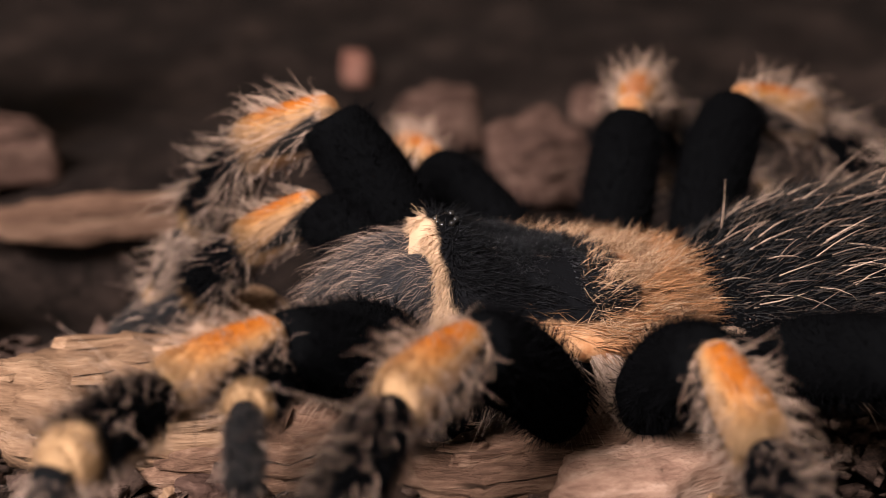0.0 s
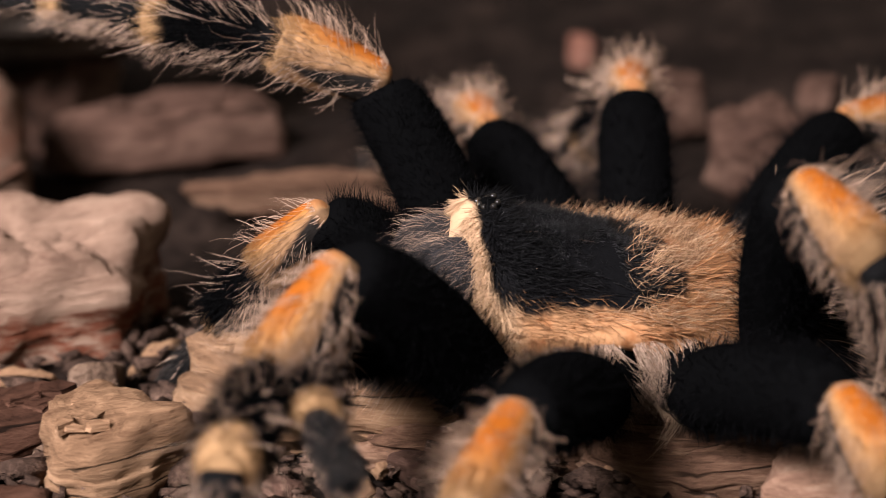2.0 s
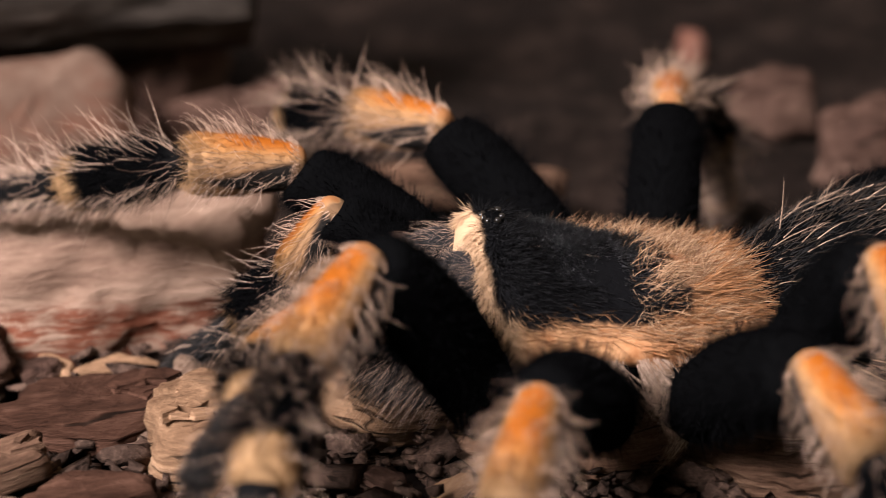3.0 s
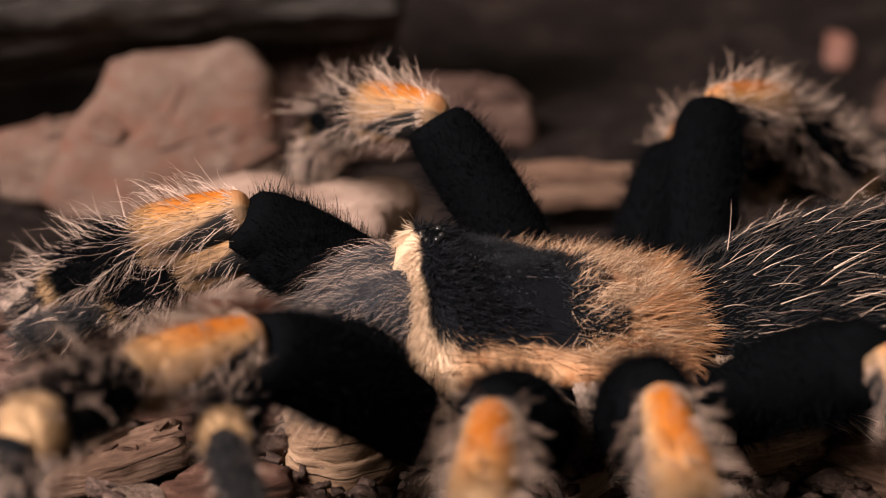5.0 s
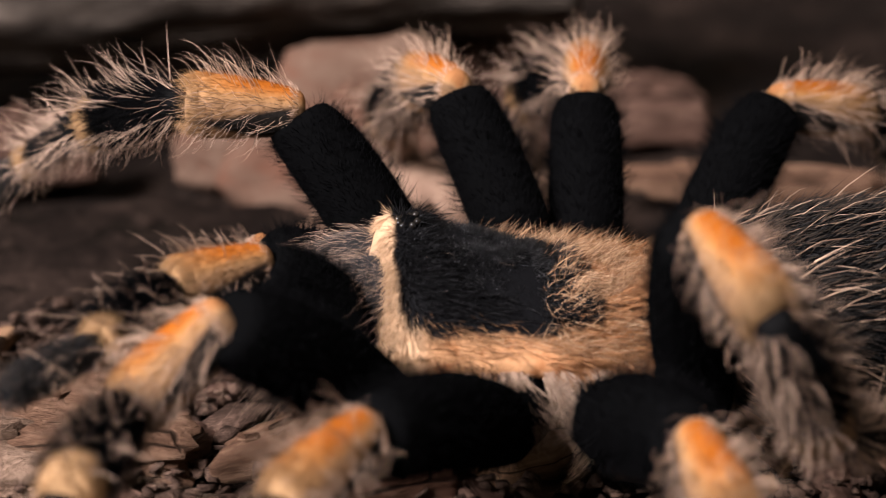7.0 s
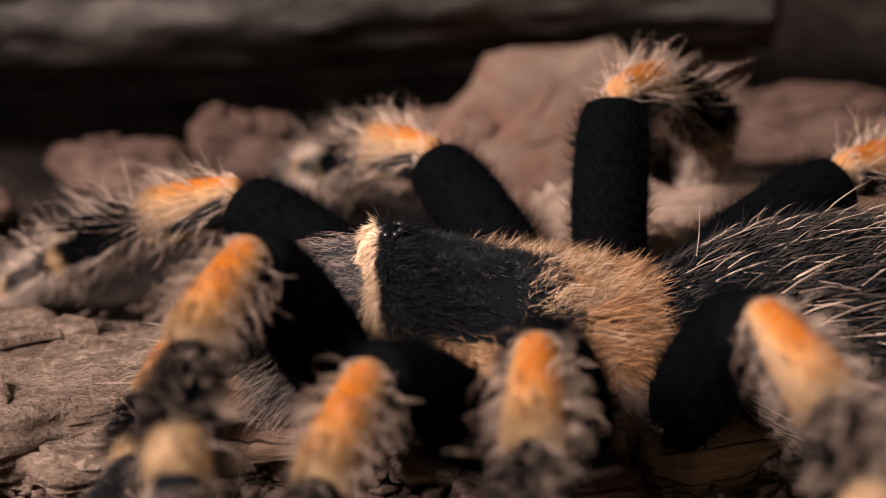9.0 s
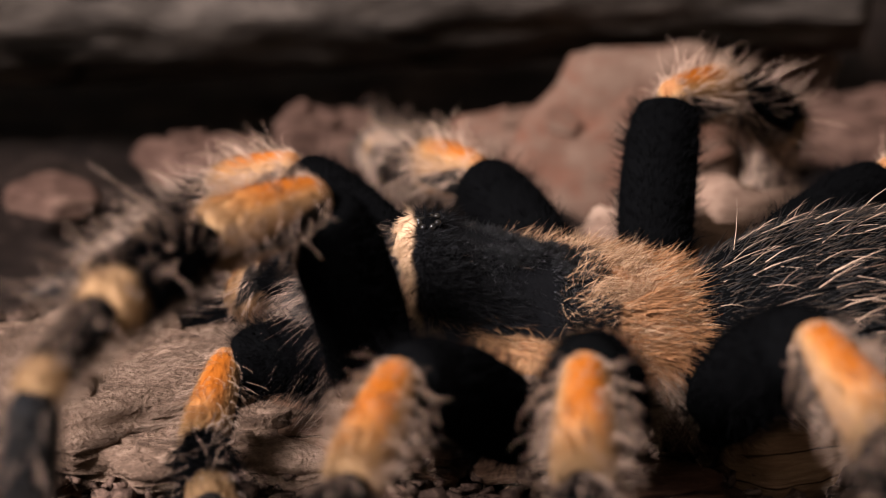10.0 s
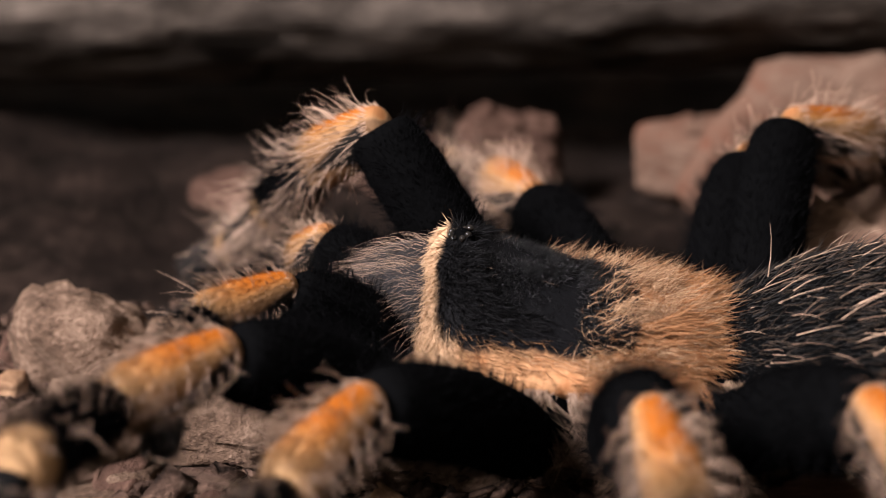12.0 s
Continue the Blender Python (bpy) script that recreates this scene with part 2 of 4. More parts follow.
def fur(name, roots, dirs, length, width, droop, material, parent, rng, attrs=None, levels=3, wild=0.25, label=""):
    """Hairs as curved tapering three-sided spines, all of one coat in one mesh."""
    n = len(roots)
    d = unit(dirs + rng.normal(0, wild, (n, 3)))
    bend = np.asarray(droop) + rng.normal(0, 0.15, (n, 3))
    L = (length * rng.uniform(0.55, 1.25, n))[:, None]
    w = (width * rng.uniform(0.7, 1.2, n))[:, None]
    side = unit(np.cross(d, rng.normal(0, 1, (n, 3))))
    other = np.cross(d, side)
    pts = []
    for s in range(levels):
        q = s / levels
        c = roots + d * L * q + bend * L * q * q
        r = w * (1 - 0.75 * q)
        for a in (0.0, 2.094, 4.189):
            pts.append(c + (side * math.cos(a) + other * math.sin(a)) * r)
    pts.append(roots + d * L + bend * L)
    per = levels * 3 + 1
    verts = np.stack(pts, 1).reshape(-1, 3)
    one = []
    for s in range(levels - 1):
        for a in range(3):
            b = (a + 1) % 3
            one.append((s * 3 + a, s * 3 + b, s * 3 + 3 + b, s * 3 + 3 + a))
    quads = (np.arange(n)[:, None, None] * per + np.array(one)[None]).reshape(-1, 4)
    s = (levels - 1) * 3
    tips = (np.arange(n)[:, None, None] * per + np.array([(s + a, s + (a + 1) % 3, per - 1) for a in range(3)])[None]).reshape(-1, 3)
    at = {k: np.repeat(v, per) for k, v in (attrs or {}).items()}
    at["shade"] = np.repeat(rng.uniform(0, 1, n), per)
    me = mesh_of(name, verts, quads.tolist() + tips.tolist(), at)
    me.materials.append(material)
    return part(name, me, None, parent, label) if parent is not None else me


# ---------------------------------------------------------------- the ground
def ground():
    near = np.linspace(-0.30, 0.30, 151)
    x = np.concatenate([[-40, -6, -1.5, -0.6], near, [0.6, 1.5, 6, 40]])
    ny = np.linspace(0.05, 0.45, 101)
    y = np.concatenate([[-40, -6, -1, -0.2], ny, [0.7, 1.5, 6, 40]])
    verts = []
    for b in y:
        for a in x:
            z = 0.0
            if abs(a) < 0.5 and -0.1 < b < 0.6:
                p = Vector((a, b, 0))
                z = 0.0035 * noise.fractal(p * 30, 1.0, 2.0, 3) + 0.0015 * noise.fractal(p * 160, 0.9, 2.0, 3) - 0.002
            verts.append((a, b, z))
    k = len(x)
    faces = [(j * k + i, j * k + i + 1, (j + 1) * k + i + 1, (j + 1) * k + i) for j in range(len(y) - 1) for i in range(k - 1)]
    ob = new("ground", mesh_of("ground", verts, faces))
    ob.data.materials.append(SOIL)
    tagged(ob, "dark brown crumbly forest soil, deepened for shade", "ground", kind="structure")


ground()


def place(az, dist):
    """A spot on the ground by its bearing from the tripod (degrees to the left) and distance."""
    return -math.sin(radians(az)) * dist, math.cos(radians(az)) * dist


def chunk(name, label, category, az, dist, size, turn, material, seed, z=0.0, tilt=(0, 0), rough=0.15, layers=0.0, sides=5, group=""):
    """A broken piece of bark, wood or stone: an uneven polygon in plan, split in layers, with worn edges."""
    rng = np.random.default_rng(seed)
    nu = 56
    corners = np.sort((np.arange(sides) + rng.uniform(-0.35, 0.35, sides)) * 2 * math.pi / sides)
    reach = rng.uniform(0.68, 1.0, sides)
    off = Vector((seed * 7.3, seed * 3.1, seed * 1.7))
    lx, ly, lz = (s * U / 2 for s in size)
    lean = rng.normal(0, 0.12, 2)
    verts = []
    profile = [(0.001, -1), (0.6, -1), (0.93, -0.98), (1.0, -0.75)] + [(1.0, -0.6 + 0.12 * k) for k in range(9)] + [(0.975, 0.58), (0.93, 0.76), (0.86, 0.90)]
    profile += [(0.76 * (1 - k / 9) + 0.001, 0.98 + 0.07 * k / 9) for k in range(10)]
    nv = len(profile) - 1
    for i, (ring, level) in enumerate(profile):
        step = 1 + (layers * (rng.uniform(-0.16, 0.16) if 3 < i < 13 else 0))
        for j in range(nu):
            u = 2 * math.pi * j / nu
            flat = min(r / max(math.cos(u - c), 0.25) for c, r in zip(corners, reach))
            edge = min(flat, 1.12) * step
            q = Vector((math.cos(u) * lx * ring, math.sin(u) * ly * ring, level * lz)) * 100
            g = noise.fractal(q * 1.1 + off, 1.0, 2.0, 4) * rough * 1.5
            h = noise.fractal(q * 5 + off, 0.7, 2.0, 4) * rough * 0.5
            s = ring * edge * (1 + g + h)
            x, y = math.cos(u) * s, math.sin(u) * s
            zz = level * (1 + 1.6 * (g + h)) + (x * lean[0] + y * lean[1]) * (1 if level > 0 else 0)
            verts.append((x * lx, y * ly, zz * lz))
    faces = [(i * nu + j, i * nu + (j + 1) % nu, (i + 1) * nu + (j + 1) % nu, (i + 1) * nu + j) for i in range(nv) for j in range(nu)]
    me = mesh_of(name, verts, faces)
    me.materials.append(material)
    ob = new(name, me)
    x, y = place(az, dist)
    ob.matrix_world = pose(x, y, z * U + lz * 0.75, tilt[0], tilt[1], turn)
    if size[0] > 1.1 and category in ("bark", "wood"):
        flakes(ob, size, material, 7, seed, "bark_flake" if category == "bark" else "wood_splinter")
    return tagged(ob, label, category, group)


def flakes(ob, size, material, count, seed, word):
    """Loose thin plates that have split from the upper face of a piece."""
    rng = np.random.default_rng(seed + 500)
    lx, ly, lz = (v * U / 2 for v in size)
    for i in range(count):
        n = int(rng.integers(6, 9))
        a = np.sort(rng.uniform(0, 2 * math.pi, n))
        r = rng.uniform(0.6, 1.0, n)
        w, d, h = lx * rng.uniform(0.16, 0.34), ly * rng.uniform(0.12, 0.26), U * rng.uniform(0.02, 0.045)
        low = np.stack([np.cos(a) * r * w, np.sin(a) * r * d, np.full(n, -h)], 1)
        top = low * np.array([0.9, 0.88, 0]) + np.array([0, 0, h]) + np.stack([np.zeros(n), np.zeros(n), rng.normal(0, h * 0.3, n)], 1)
        faces = [list(range(n))[::-1], list(range(n, 2 * n))] + [(j, (j + 1) % n, n + (j + 1) % n, n + j) for j in range(n)]
        me = mesh_of(word, np.concatenate([low, top]), faces, smooth=False)
        me.materials.append(material)
        piece = new(word, me)
        piece.parent = ob
        u, q = rng.uniform(0, 2 * math.pi), math.sqrt(rng.uniform(0.02, 0.36))
        piece.matrix_basis = pose(math.cos(u) * lx * q, math.sin(u) * ly * q, lz * 1.03, rng.normal(0, 5), rng.normal(0, 5), rng.normal(0, 25))


def forest_litter():
    chunk("bark_piece", "long rounded brown bark piece lying on soil", "bark", -1.6, 0.242, (2.6, 1.0, 0.72), 6, BARK, 1, rough=0.08)
    chunk("wood_stick", "thin tan split stick lying on dark soil", "stick", -4.6, 0.222, (3.0, 0.45, 0.34), -8, RUSSET, 2, z=0.05)
    chunk("stone", "large pale stone with reddish underside", "stone", 3.2, 0.190, (3.0, 2.2, 1.15), 10, LAYERED_ROCK, 3, layers=0.15)
    chunk("wood_block", "short split pale wood block with broken end", "wood", 0.9, 0.160, (1.25, 1.0, 0.62), 15, PALE_WOOD, 4, layers=0.2)
    chunk("wood_slab", "flat tan wood slab with layered split edge", "wood", -5.2, 0.170, (2.7, 1.9, 0.8), -6, PALE_WOOD, 5, layers=0.35)
    chunk("bark_slab", "broad brown bark slab standing against the log", "bark", 5.3, 0.228, (2.9, 2.7, 0.9), 4, SLAB, 6, z=0.05, tilt=(68, 0), rough=0.06, sides=7)
    chunk("bark_piece", "low brown bark piece beside the broad slab", "bark", 8.0, 0.229, (1.35, 0.8, 0.75), 10, SLAB, 26, rough=0.06)
    chunk("stone", "dark stone propping up the log", "stone", 2.2, 0.255, (1.8, 1.6, 1.15), 20, BARK, 27)
    chunk("bark_piece", "small reddish bark piece on soil", "bark", 13.2, 0.232, (1.2, 0.8, 0.7), 0, BARK, 7)
    chunk("bark_piece", "flat reddish bark piece on soil", "bark", 16.2, 0.228, (1.6, 0.9, 0.5), -10, BARK, 8)
    chunk("bark_piece", "dim brown bark piece on soil", "bark", 20.3, 0.222, (0.9, 0.7, 0.25), 10, BARK, 9)
    chunk("stone", "rough crumbly grey-tan stone half sunk in soil", "stone", 24.5, 0.180, (1.2, 1.0, 0.75), 0, WEATHERED, 10, rough=0.17, sides=8)
    chunk("bark_slab", "flat tan bark slab with dark crack", "bark", 20.3, 0.171, (3.2, 3.0, 0.6), 20, WEATHERED, 11, layers=0.2)
    chunk("bark_piece", "dark layered bark strip on soil", "bark", 9.0, 0.178, (2.2, 1.4, 0.5), 30, BARK, 12, layers=0.3)
    chunk("bark_slab", "flat reddish brown bark slab half sunk in soil", "bark", 13.0, 0.163, (2.6, 1.7, 0.4), -15, RUSSET, 31, layers=0.3)
    chunk("bark_piece", "flat brown bark piece with split edge", "bark", 4.4, 0.152, (1.0, 0.6, 0.3), 12, RED_BARK, 32, layers=0.3)
    chunk("bark_slab", "flat reddish layered bark slab beside the stone", "bark", 3.8, 0.168, (2.0, 1.0, 0.35), 14, RED_BARK, 38, layers=0.35)
    chunk("wood_piece", "flat splintered wood piece with ragged edge", "wood", -9.5, 0.163, (1.7, 1.1, 0.5), 12, RUSSET, 34, layers=0.35)
    chunk("wood_piece", "thin tan wood flake leaning on litter", "wood", 6.9, 0.157, (1.3, 0.5, 0.25), 28, RUSSET, 35, z=0.15, tilt=(6, -6))
    chunk("bark_slab", "wide tan bark slab lying flat on soil", "bark", -16.2, 0.160, (2.4, 1.5, 0.4), -8, RUSSET, 36, layers=0.3)
    chunk("bark_slab", "wide grey-tan bark slab under the litter", "bark", 17.2, 0.160, (2.6, 1.6, 0.35), 12, WEATHERED, 37, layers=0.3)
    chunk("stone", "flat grey-brown stone in front of the spider", "stone", -19.6, 0.156, (1.5, 1.1, 0.5), 10, ROCK, 14)
    chunk("bark_piece", "brown bark piece behind the spider", "bark", -16.6, 0.234, (1.2, 0.8, 0.8), 5, BARK, 15)
    chunk("bark_piece", "small brown bark piece behind the spider", "bark", -14.2, 0.254, (1.1, 0.8, 0.6), -10, BARK, 16)
    chunk("pebble", "small rounded pink pebble on soil", "pebble", -11.9, 0.279, (0.46, 0.44, 0.40), 0, PINK_PEBBLE, 17, sides=12, rough=0.04)
    chunk("pebble", "small rounded brown pebble on soil", "pebble", -18.0, 0.262, (0.6, 0.5, 0.4), 0, BARK, 18, sides=12)
    chunk("wood_piece", "pale wood piece sunk in soil", "wood", -8.7, 0.187, (1.2, 0.9, 0.5), 20, PALE_WOOD, 19)


forest_litter()


def bark_chips():
    """Loose chips scattered over the soil; a few shapes, each laid many times."""
    rng = np.random.default_rng(77)
    kinds = []
    for i, (mat_, word) in enumerate(((BARK, "brown bark chip"), (PALE_WOOD, "pale splintered wood chip"), (WEATHERED, "grey weathered bark chip"), (BARK, "dark bark chip"), (PALE_WOOD, "tan wood chip"), (BARK, "thin brown bark flake"))):
        size = [(0.8, 0.45, 0.2), (0.7, 0.25, 0.15), (0.6, 0.5, 0.25), (0.5, 0.35, 0.3), (0.45, 0.3, 0.15), (0.9, 0.4, 0.12)][i]
        kinds.append(chunk("bark_chip", word + " lying on the soil", "chip", -24.0 + i, 0.148, size, 20 * i, mat_, 40 + i, group="bark chips on the soil"))
    for i in range(84):
        x, y = place(rng.uniform(-27, 29), rng.uniform(0.140, 0.186))
        k = kinds[int(rng.integers(0, 6))]
        copy_thing(k, pose(x, y, rng.uniform(-0.0002, 0.0012), rng.normal(0, 9), rng.normal(0, 9), rng.uniform(0, 360)))


bark_chips()


def log():
    n, k = 150, 72
    rings = np.zeros((n, k, 3))
    for i in range(n):
        x = -0.15 + 0.225 * i / (n - 1)
        for j in range(k):
            a = 2 * math.pi * j / k
            p = Vector((x * 25, math.cos(a) * 2, math.sin(a) * 2))
            q = Vector((x * 60, math.cos(a) * 6, math.sin(a) * 6))
            r = 0.0142 * (1 + 0.06 * noise.fractal(p, 1.0, 2.0, 4) + 0.03 * noise.fractal(p * 4, 1.0, 2.0, 3) + 0.04 * noise.fractal(q, 0.8, 2.0, 4))
            rings[i, j] = (x, math.cos(a) * r, math.sin(a) * r)
    ob = new("log", ring_mesh("log", rings, {}))
    ob.data.materials.append(LOGBARK)
    x, y = place(17, 0.250)
    ob.matrix_world = pose(x, y, 0.0205, 0, -2.6, 9)
    tagged(ob, "weathered grey fallen log lying on the ground", "log")


log()


def crumbs():
    rng = np.random.default_rng(5)
    n = 6000
    verts, faces = [], []
    base = np.array([(-1, -1, -1), (1, -1, -1), (1, 1, -1), (-1, 1, -1), (-1, -1, 1), (1, -1, 1), (1, 1, 1), (-1, 1, 1)], float)
    quads = np.array([(0, 3, 2, 1), (4, 5, 6, 7), (0, 1, 5, 4), (1, 2, 6, 5), (2, 3, 7, 6), (3, 0, 4, 7)])
    allv = []
    for i in range(n):
        big = rng.random() < 0.10
        s = rng.uniform(0.10, 0.30) * U * (0.8 if big else 0.32)
        b = base * np.array([s, s * rng.uniform(0.3, 0.8), s * rng.uniform(0.15, 0.4)]) * (1 + rng.normal(0, 0.25, (8, 3)))
        e = Euler((rng.normal(0, 0.3), rng.normal(0, 0.3), rng.uniform(0, 6.3))).to_matrix()
        x, y = place(rng.uniform(-30, 32), rng.uniform(0.135, 0.192))
        allv.append(b @ np.array(e).T + np.array([x, y, rng.uniform(-0.001, 0.0015)]))
        faces += (quads + 8 * i).tolist()
    ob = new("soil_crumbs", mesh_of("soil_crumbs", np.concatenate(allv), faces, smooth=True))
    ob.data.materials.append(CRUMB)
    tagged(ob, "loose crumbs and chips of brown bark on soil", "litter", kind="stuff")


crumbs()


# ---------------------------------------------------------------- the spider
spider = new("tarantula")
tagged(spider, "black tarantula with orange knees and tan carapace rim", "spider")


def limb(name, length, us, rs, flat, material, coat, bow=0.0):
    """One leg segment along x from its joint, and its coats of hair; meshes to be shared by left and right."""
    n, k = 22, 24
    u = np.linspace(0, 1, n)
    t = np.concatenate([[0.0], 0.5 - 0.5 * np.cos(np.linspace(0.15, math.pi - 0.15, n - 2)), [1.0]])
    r = np.interp(t, us, rs) * U
    r[0] *= 0.35
    r[-1] *= 0.35
    r[1] *= 0.8
    r[-2] *= 0.8
    a = np.linspace(0, 2 * math.pi, k, endpoint=False)
    rings = np.stack([np.repeat(t[:, None] * length * U, k, 1), np.outer(r, np.sin(a)) * flat, np.outer(r, np.cos(a))], -1)
    rings[:, :, 2] += (4 * t * (1 - t) * bow * U)[:, None]
    me = ring_mesh(name, rings, {"along": np.repeat(t, k), "dorsal": np.tile(np.cos(a), n)})
    me.materials.append(material)
    coats = []
    for c in coat:
        rng = np.random.default_rng(c["seed"])
        m = c["count"]
        uu = rng.uniform(c.get("from_", 0.03), c.get("to", 0.98), m)
        aa = rng.uniform(0, 2 * math.pi, m)
        if c.get("top"):
            aa = rng.normal(0, c["top"], m)
        if c.get("flank"):
            aa = rng.choice([-1, 1], m) * rng.normal(c.get("down", 1.45), c["flank"], m)
        if c.get("bare"):  # the back stays free of these hairs
            aa = rng.uniform(c["bare"], 2 * math.pi - c["bare"], m)
        wave = 0.0
        if c.get("clumps"):
            pick = rng.integers(0, c["clumps"], m)
            uu = np.clip(rng.uniform(0.05, 0.95, c["clumps"])[pick] + rng.normal(0, 0.03, m), 0.02, 0.98)
            aa = rng.normal(0, c.get("top", 1.5), c["clumps"])[pick] + rng.normal(0, 0.12, m)
            wave = rng.normal(0, 0.35, (c["clumps"], 3))[pick]
        rr = np.interp(uu, us, rs) * U * 0.97
        rr = rr * np.where(uu < 0.06, 0.8, 1) * np.where(uu > 0.95, 0.8, 1)
        nrm = np.stack([np.zeros(m), np.sin(aa), np.cos(aa)], 1)
        roots = nrm * rr[:, None] * np.array([1, flat, 1]) + np.stack([uu * length * U, np.zeros(m), np.zeros(m)], 1)
        roots[:, 2] += 4 * uu * (1 - uu) * bow * U
        dirs = nrm * c["lift"] + np.array([1.0, 0, 0]) + wave
        ln = c["length"] * U * np.ones(m)
        droop = -nrm * c.get("curl", 0.2) + wave
        coats.append((c["name"], fur(c["name"], roots, dirs, ln, c["width"] * U, droop, c["material"], None, rng,
                                     {"along": uu, "dorsal": np.cos(aa)}, c.get("levels", 3), c.get("wild", 0.25))))
    return me, coats


def coat(name, count, length, width, lift, material, seed, **more):
    return dict(name=name, count=count, length=length, width=width, lift=lift, material=material, seed=seed, **more)


HIPS = {"1": (0.75, 0.88, 0.62), "2": (0.10, 1.05, 0.6), "3": (-0.70, 1.05, 0.6), "4": (-1.18, 0.85, 0.62), "P": (1.1, 0.42, 0.85)}
LENGTHS = {"1": (2.0, 0.92, 1.25, 0.95, 0.68), "2": (2.0, 0.95, 1.35, 1.2, 0.9), "3": (1.9, 0.9, 1.05, 1.3, 0.85), "4": (2.25, 1.0, 1.5, 1.75, 0.95), "P": (1.3, 0.72, 0.85, 0.0, 0.85)}
SEAT = 0.03  # how deep a knee segment sits in the femur


def leg_meshes(key):
    f, p, t, m, s = LENGTHS[key]
    k = 0.82 if key == "P" else 1.0
    few = 0.5 if key == "P" else 1.0
    made = {}
    made["femur"] = limb("femur", f, (0, 0.12, 0.5, 0.80, 0.93, 1), [v * k for v in (0.25, 0.30, 0.335, 0.325, 0.295, 0.25)], 0.92, FEMUR_SKIN, [
        coat("velvet", 3200, 0.09, 0.0030, 0.7, FUR_BLACK, 11, levels=2),
        coat("short_bristle", 1700, 0.20, 0.0026, 1.9, FUR_BLACK, 12, levels=2)], 0.09)
    made["patella"] = limb("patella", p + SEAT, (0, 0.06, 0.18, 0.35, 0.55, 0.75, 0.88, 0.96, 1), [v * k for v in (0.12, 0.175, 0.205, 0.228, 0.250, 0.258, 0.242, 0.190, 0.11)], 0.82, PATELLA_SKIN, [
        coat("fine_hair", 6500, 0.15, 0.0024, 0.12, PATELLA_HAIR, 21, levels=2, wild=0.12, to=0.94),
        coat("joint_hair", int(220 * few), 0.09, 0.0030, 1.6, FRINGE, 24, levels=2, from_=0.05, to=0.13),
        coat("long_bristle", int(140 * few), 0.52 * k, 0.0028 * k, 2.0, FRINGE, 22, top=0.9, curl=0.55, from_=0.10),
        coat("side_bristle", int(190 * few), 0.36 * k, 0.0024, 2.4, SMOKY, 23, flank=0.5, down=1.9, curl=0.5, from_=0.3)])
    made["tibia"] = limb("tibia", t, (0, 0.12, 0.5, 0.68, 0.85, 0.95, 1), [v * k for v in (0.10, 0.175, 0.205, 0.21, 0.23, 0.20, 0.12)], 0.92, TIBIA_SKIN, [
        coat("fine_hair", 3600, 0.13, 0.0030, 0.22, TIBIA_HAIR, 31, levels=2, wild=0.15),
        coat("long_bristle", int((110 if key == "4" else 55) * few), 0.62 * k, 0.0036, 1.8, SETA, 32, top=0.6, curl=0.3),
        coat("back_bristle", int((320 if key == "4" else 120) * few), 0.34 * k, 0.0028, 1.6, SETA, 35, top=0.8, curl=0.4),
        coat("side_bristle", int(420 * few), 0.40 * k, 0.0022, 1.8, SETA, 34, curl=0.55, bare=1.9),
        coat("dark_bristle", 3400, 0.30, 0.0036, 0.5, FUR_BLACK, 33, from_=0.0, to=0.74, top=1.4)])
    if m:
        made["metatarsus"] = limb("metatarsus", m, (0, 0.1, 0.5, 0.9, 1), [v * k for v in (0.13, 0.155, 0.145, 0.14, 0.11)], 1.0, META_SKIN, [
            coat("fine_hair", 2600, 0.13, 0.0030, 0.25, META_HAIR, 41, levels=2, wild=0.15),
            coat("long_bristle", int(40 * few), 0.58 * k, 0.0036, 1.8, SETA, 42, top=0.7, curl=0.3),
            coat("back_bristle", int((320 if key == "4" else 150) * few), 0.32 * k, 0.0028, 1.6, SETA, 45, top=0.9, curl=0.4),
            coat("side_bristle", int(420 * few), 0.36 * k, 0.0022, 1.8, SETA, 43, curl=0.55, bare=1.7)])
    made["tarsus"] = limb("tarsus", s, (0, 0.15, 0.6, 0.9, 1), [v * k for v in (0.11, 0.135, 0.15, 0.13, 0.08)], 1.0, TARSUS_SKIN, [
        coat("fine_hair", 2200, 0.13, 0.0034, 0.45, TARSUS_HAIR, 51, levels=2),
        coat("long_bristle", 40, 0.24, 0.004, 0.8, SETA, 52)])
    return made


LABELS = {"femur": "velvety black upper leg segment", "patella": "orange knee segment fading to tan", "tibia": "black leg segment with pale hairy end",
          "metatarsus": "black lower leg segment with pale tip", "tarsus": "dark grey padded foot"}
LEGS = {}
for key in "1234P":
    meshes = leg_meshes(key)
    for side in "LR":
        LEGS[side + key] = {}
        for seg, (me, coats) in meshes.items():
            ob = part(seg, me, None, spider, LABELS[seg])
            LEGS[side + key][seg] = ob
            for cname, cme in coats:
                part(cname, cme, None, ob)


def half_width(x):
    taper = np.where(x > 0, 1 - 0.14 * (np.abs(x) / 1.2) ** 1.5, 1 - 0.14 * (np.abs(x) / 1.2) ** 2)
    return 1.02 * taper * np.where(x > 0, np.maximum(1 - (np.abs(x) / 1.2) ** 6.0, 0.0) ** (1 / 6.0), np.maximum(1 - (np.abs(x) / 1.2) ** 2.6, 0.0) ** (1 / 2.6))


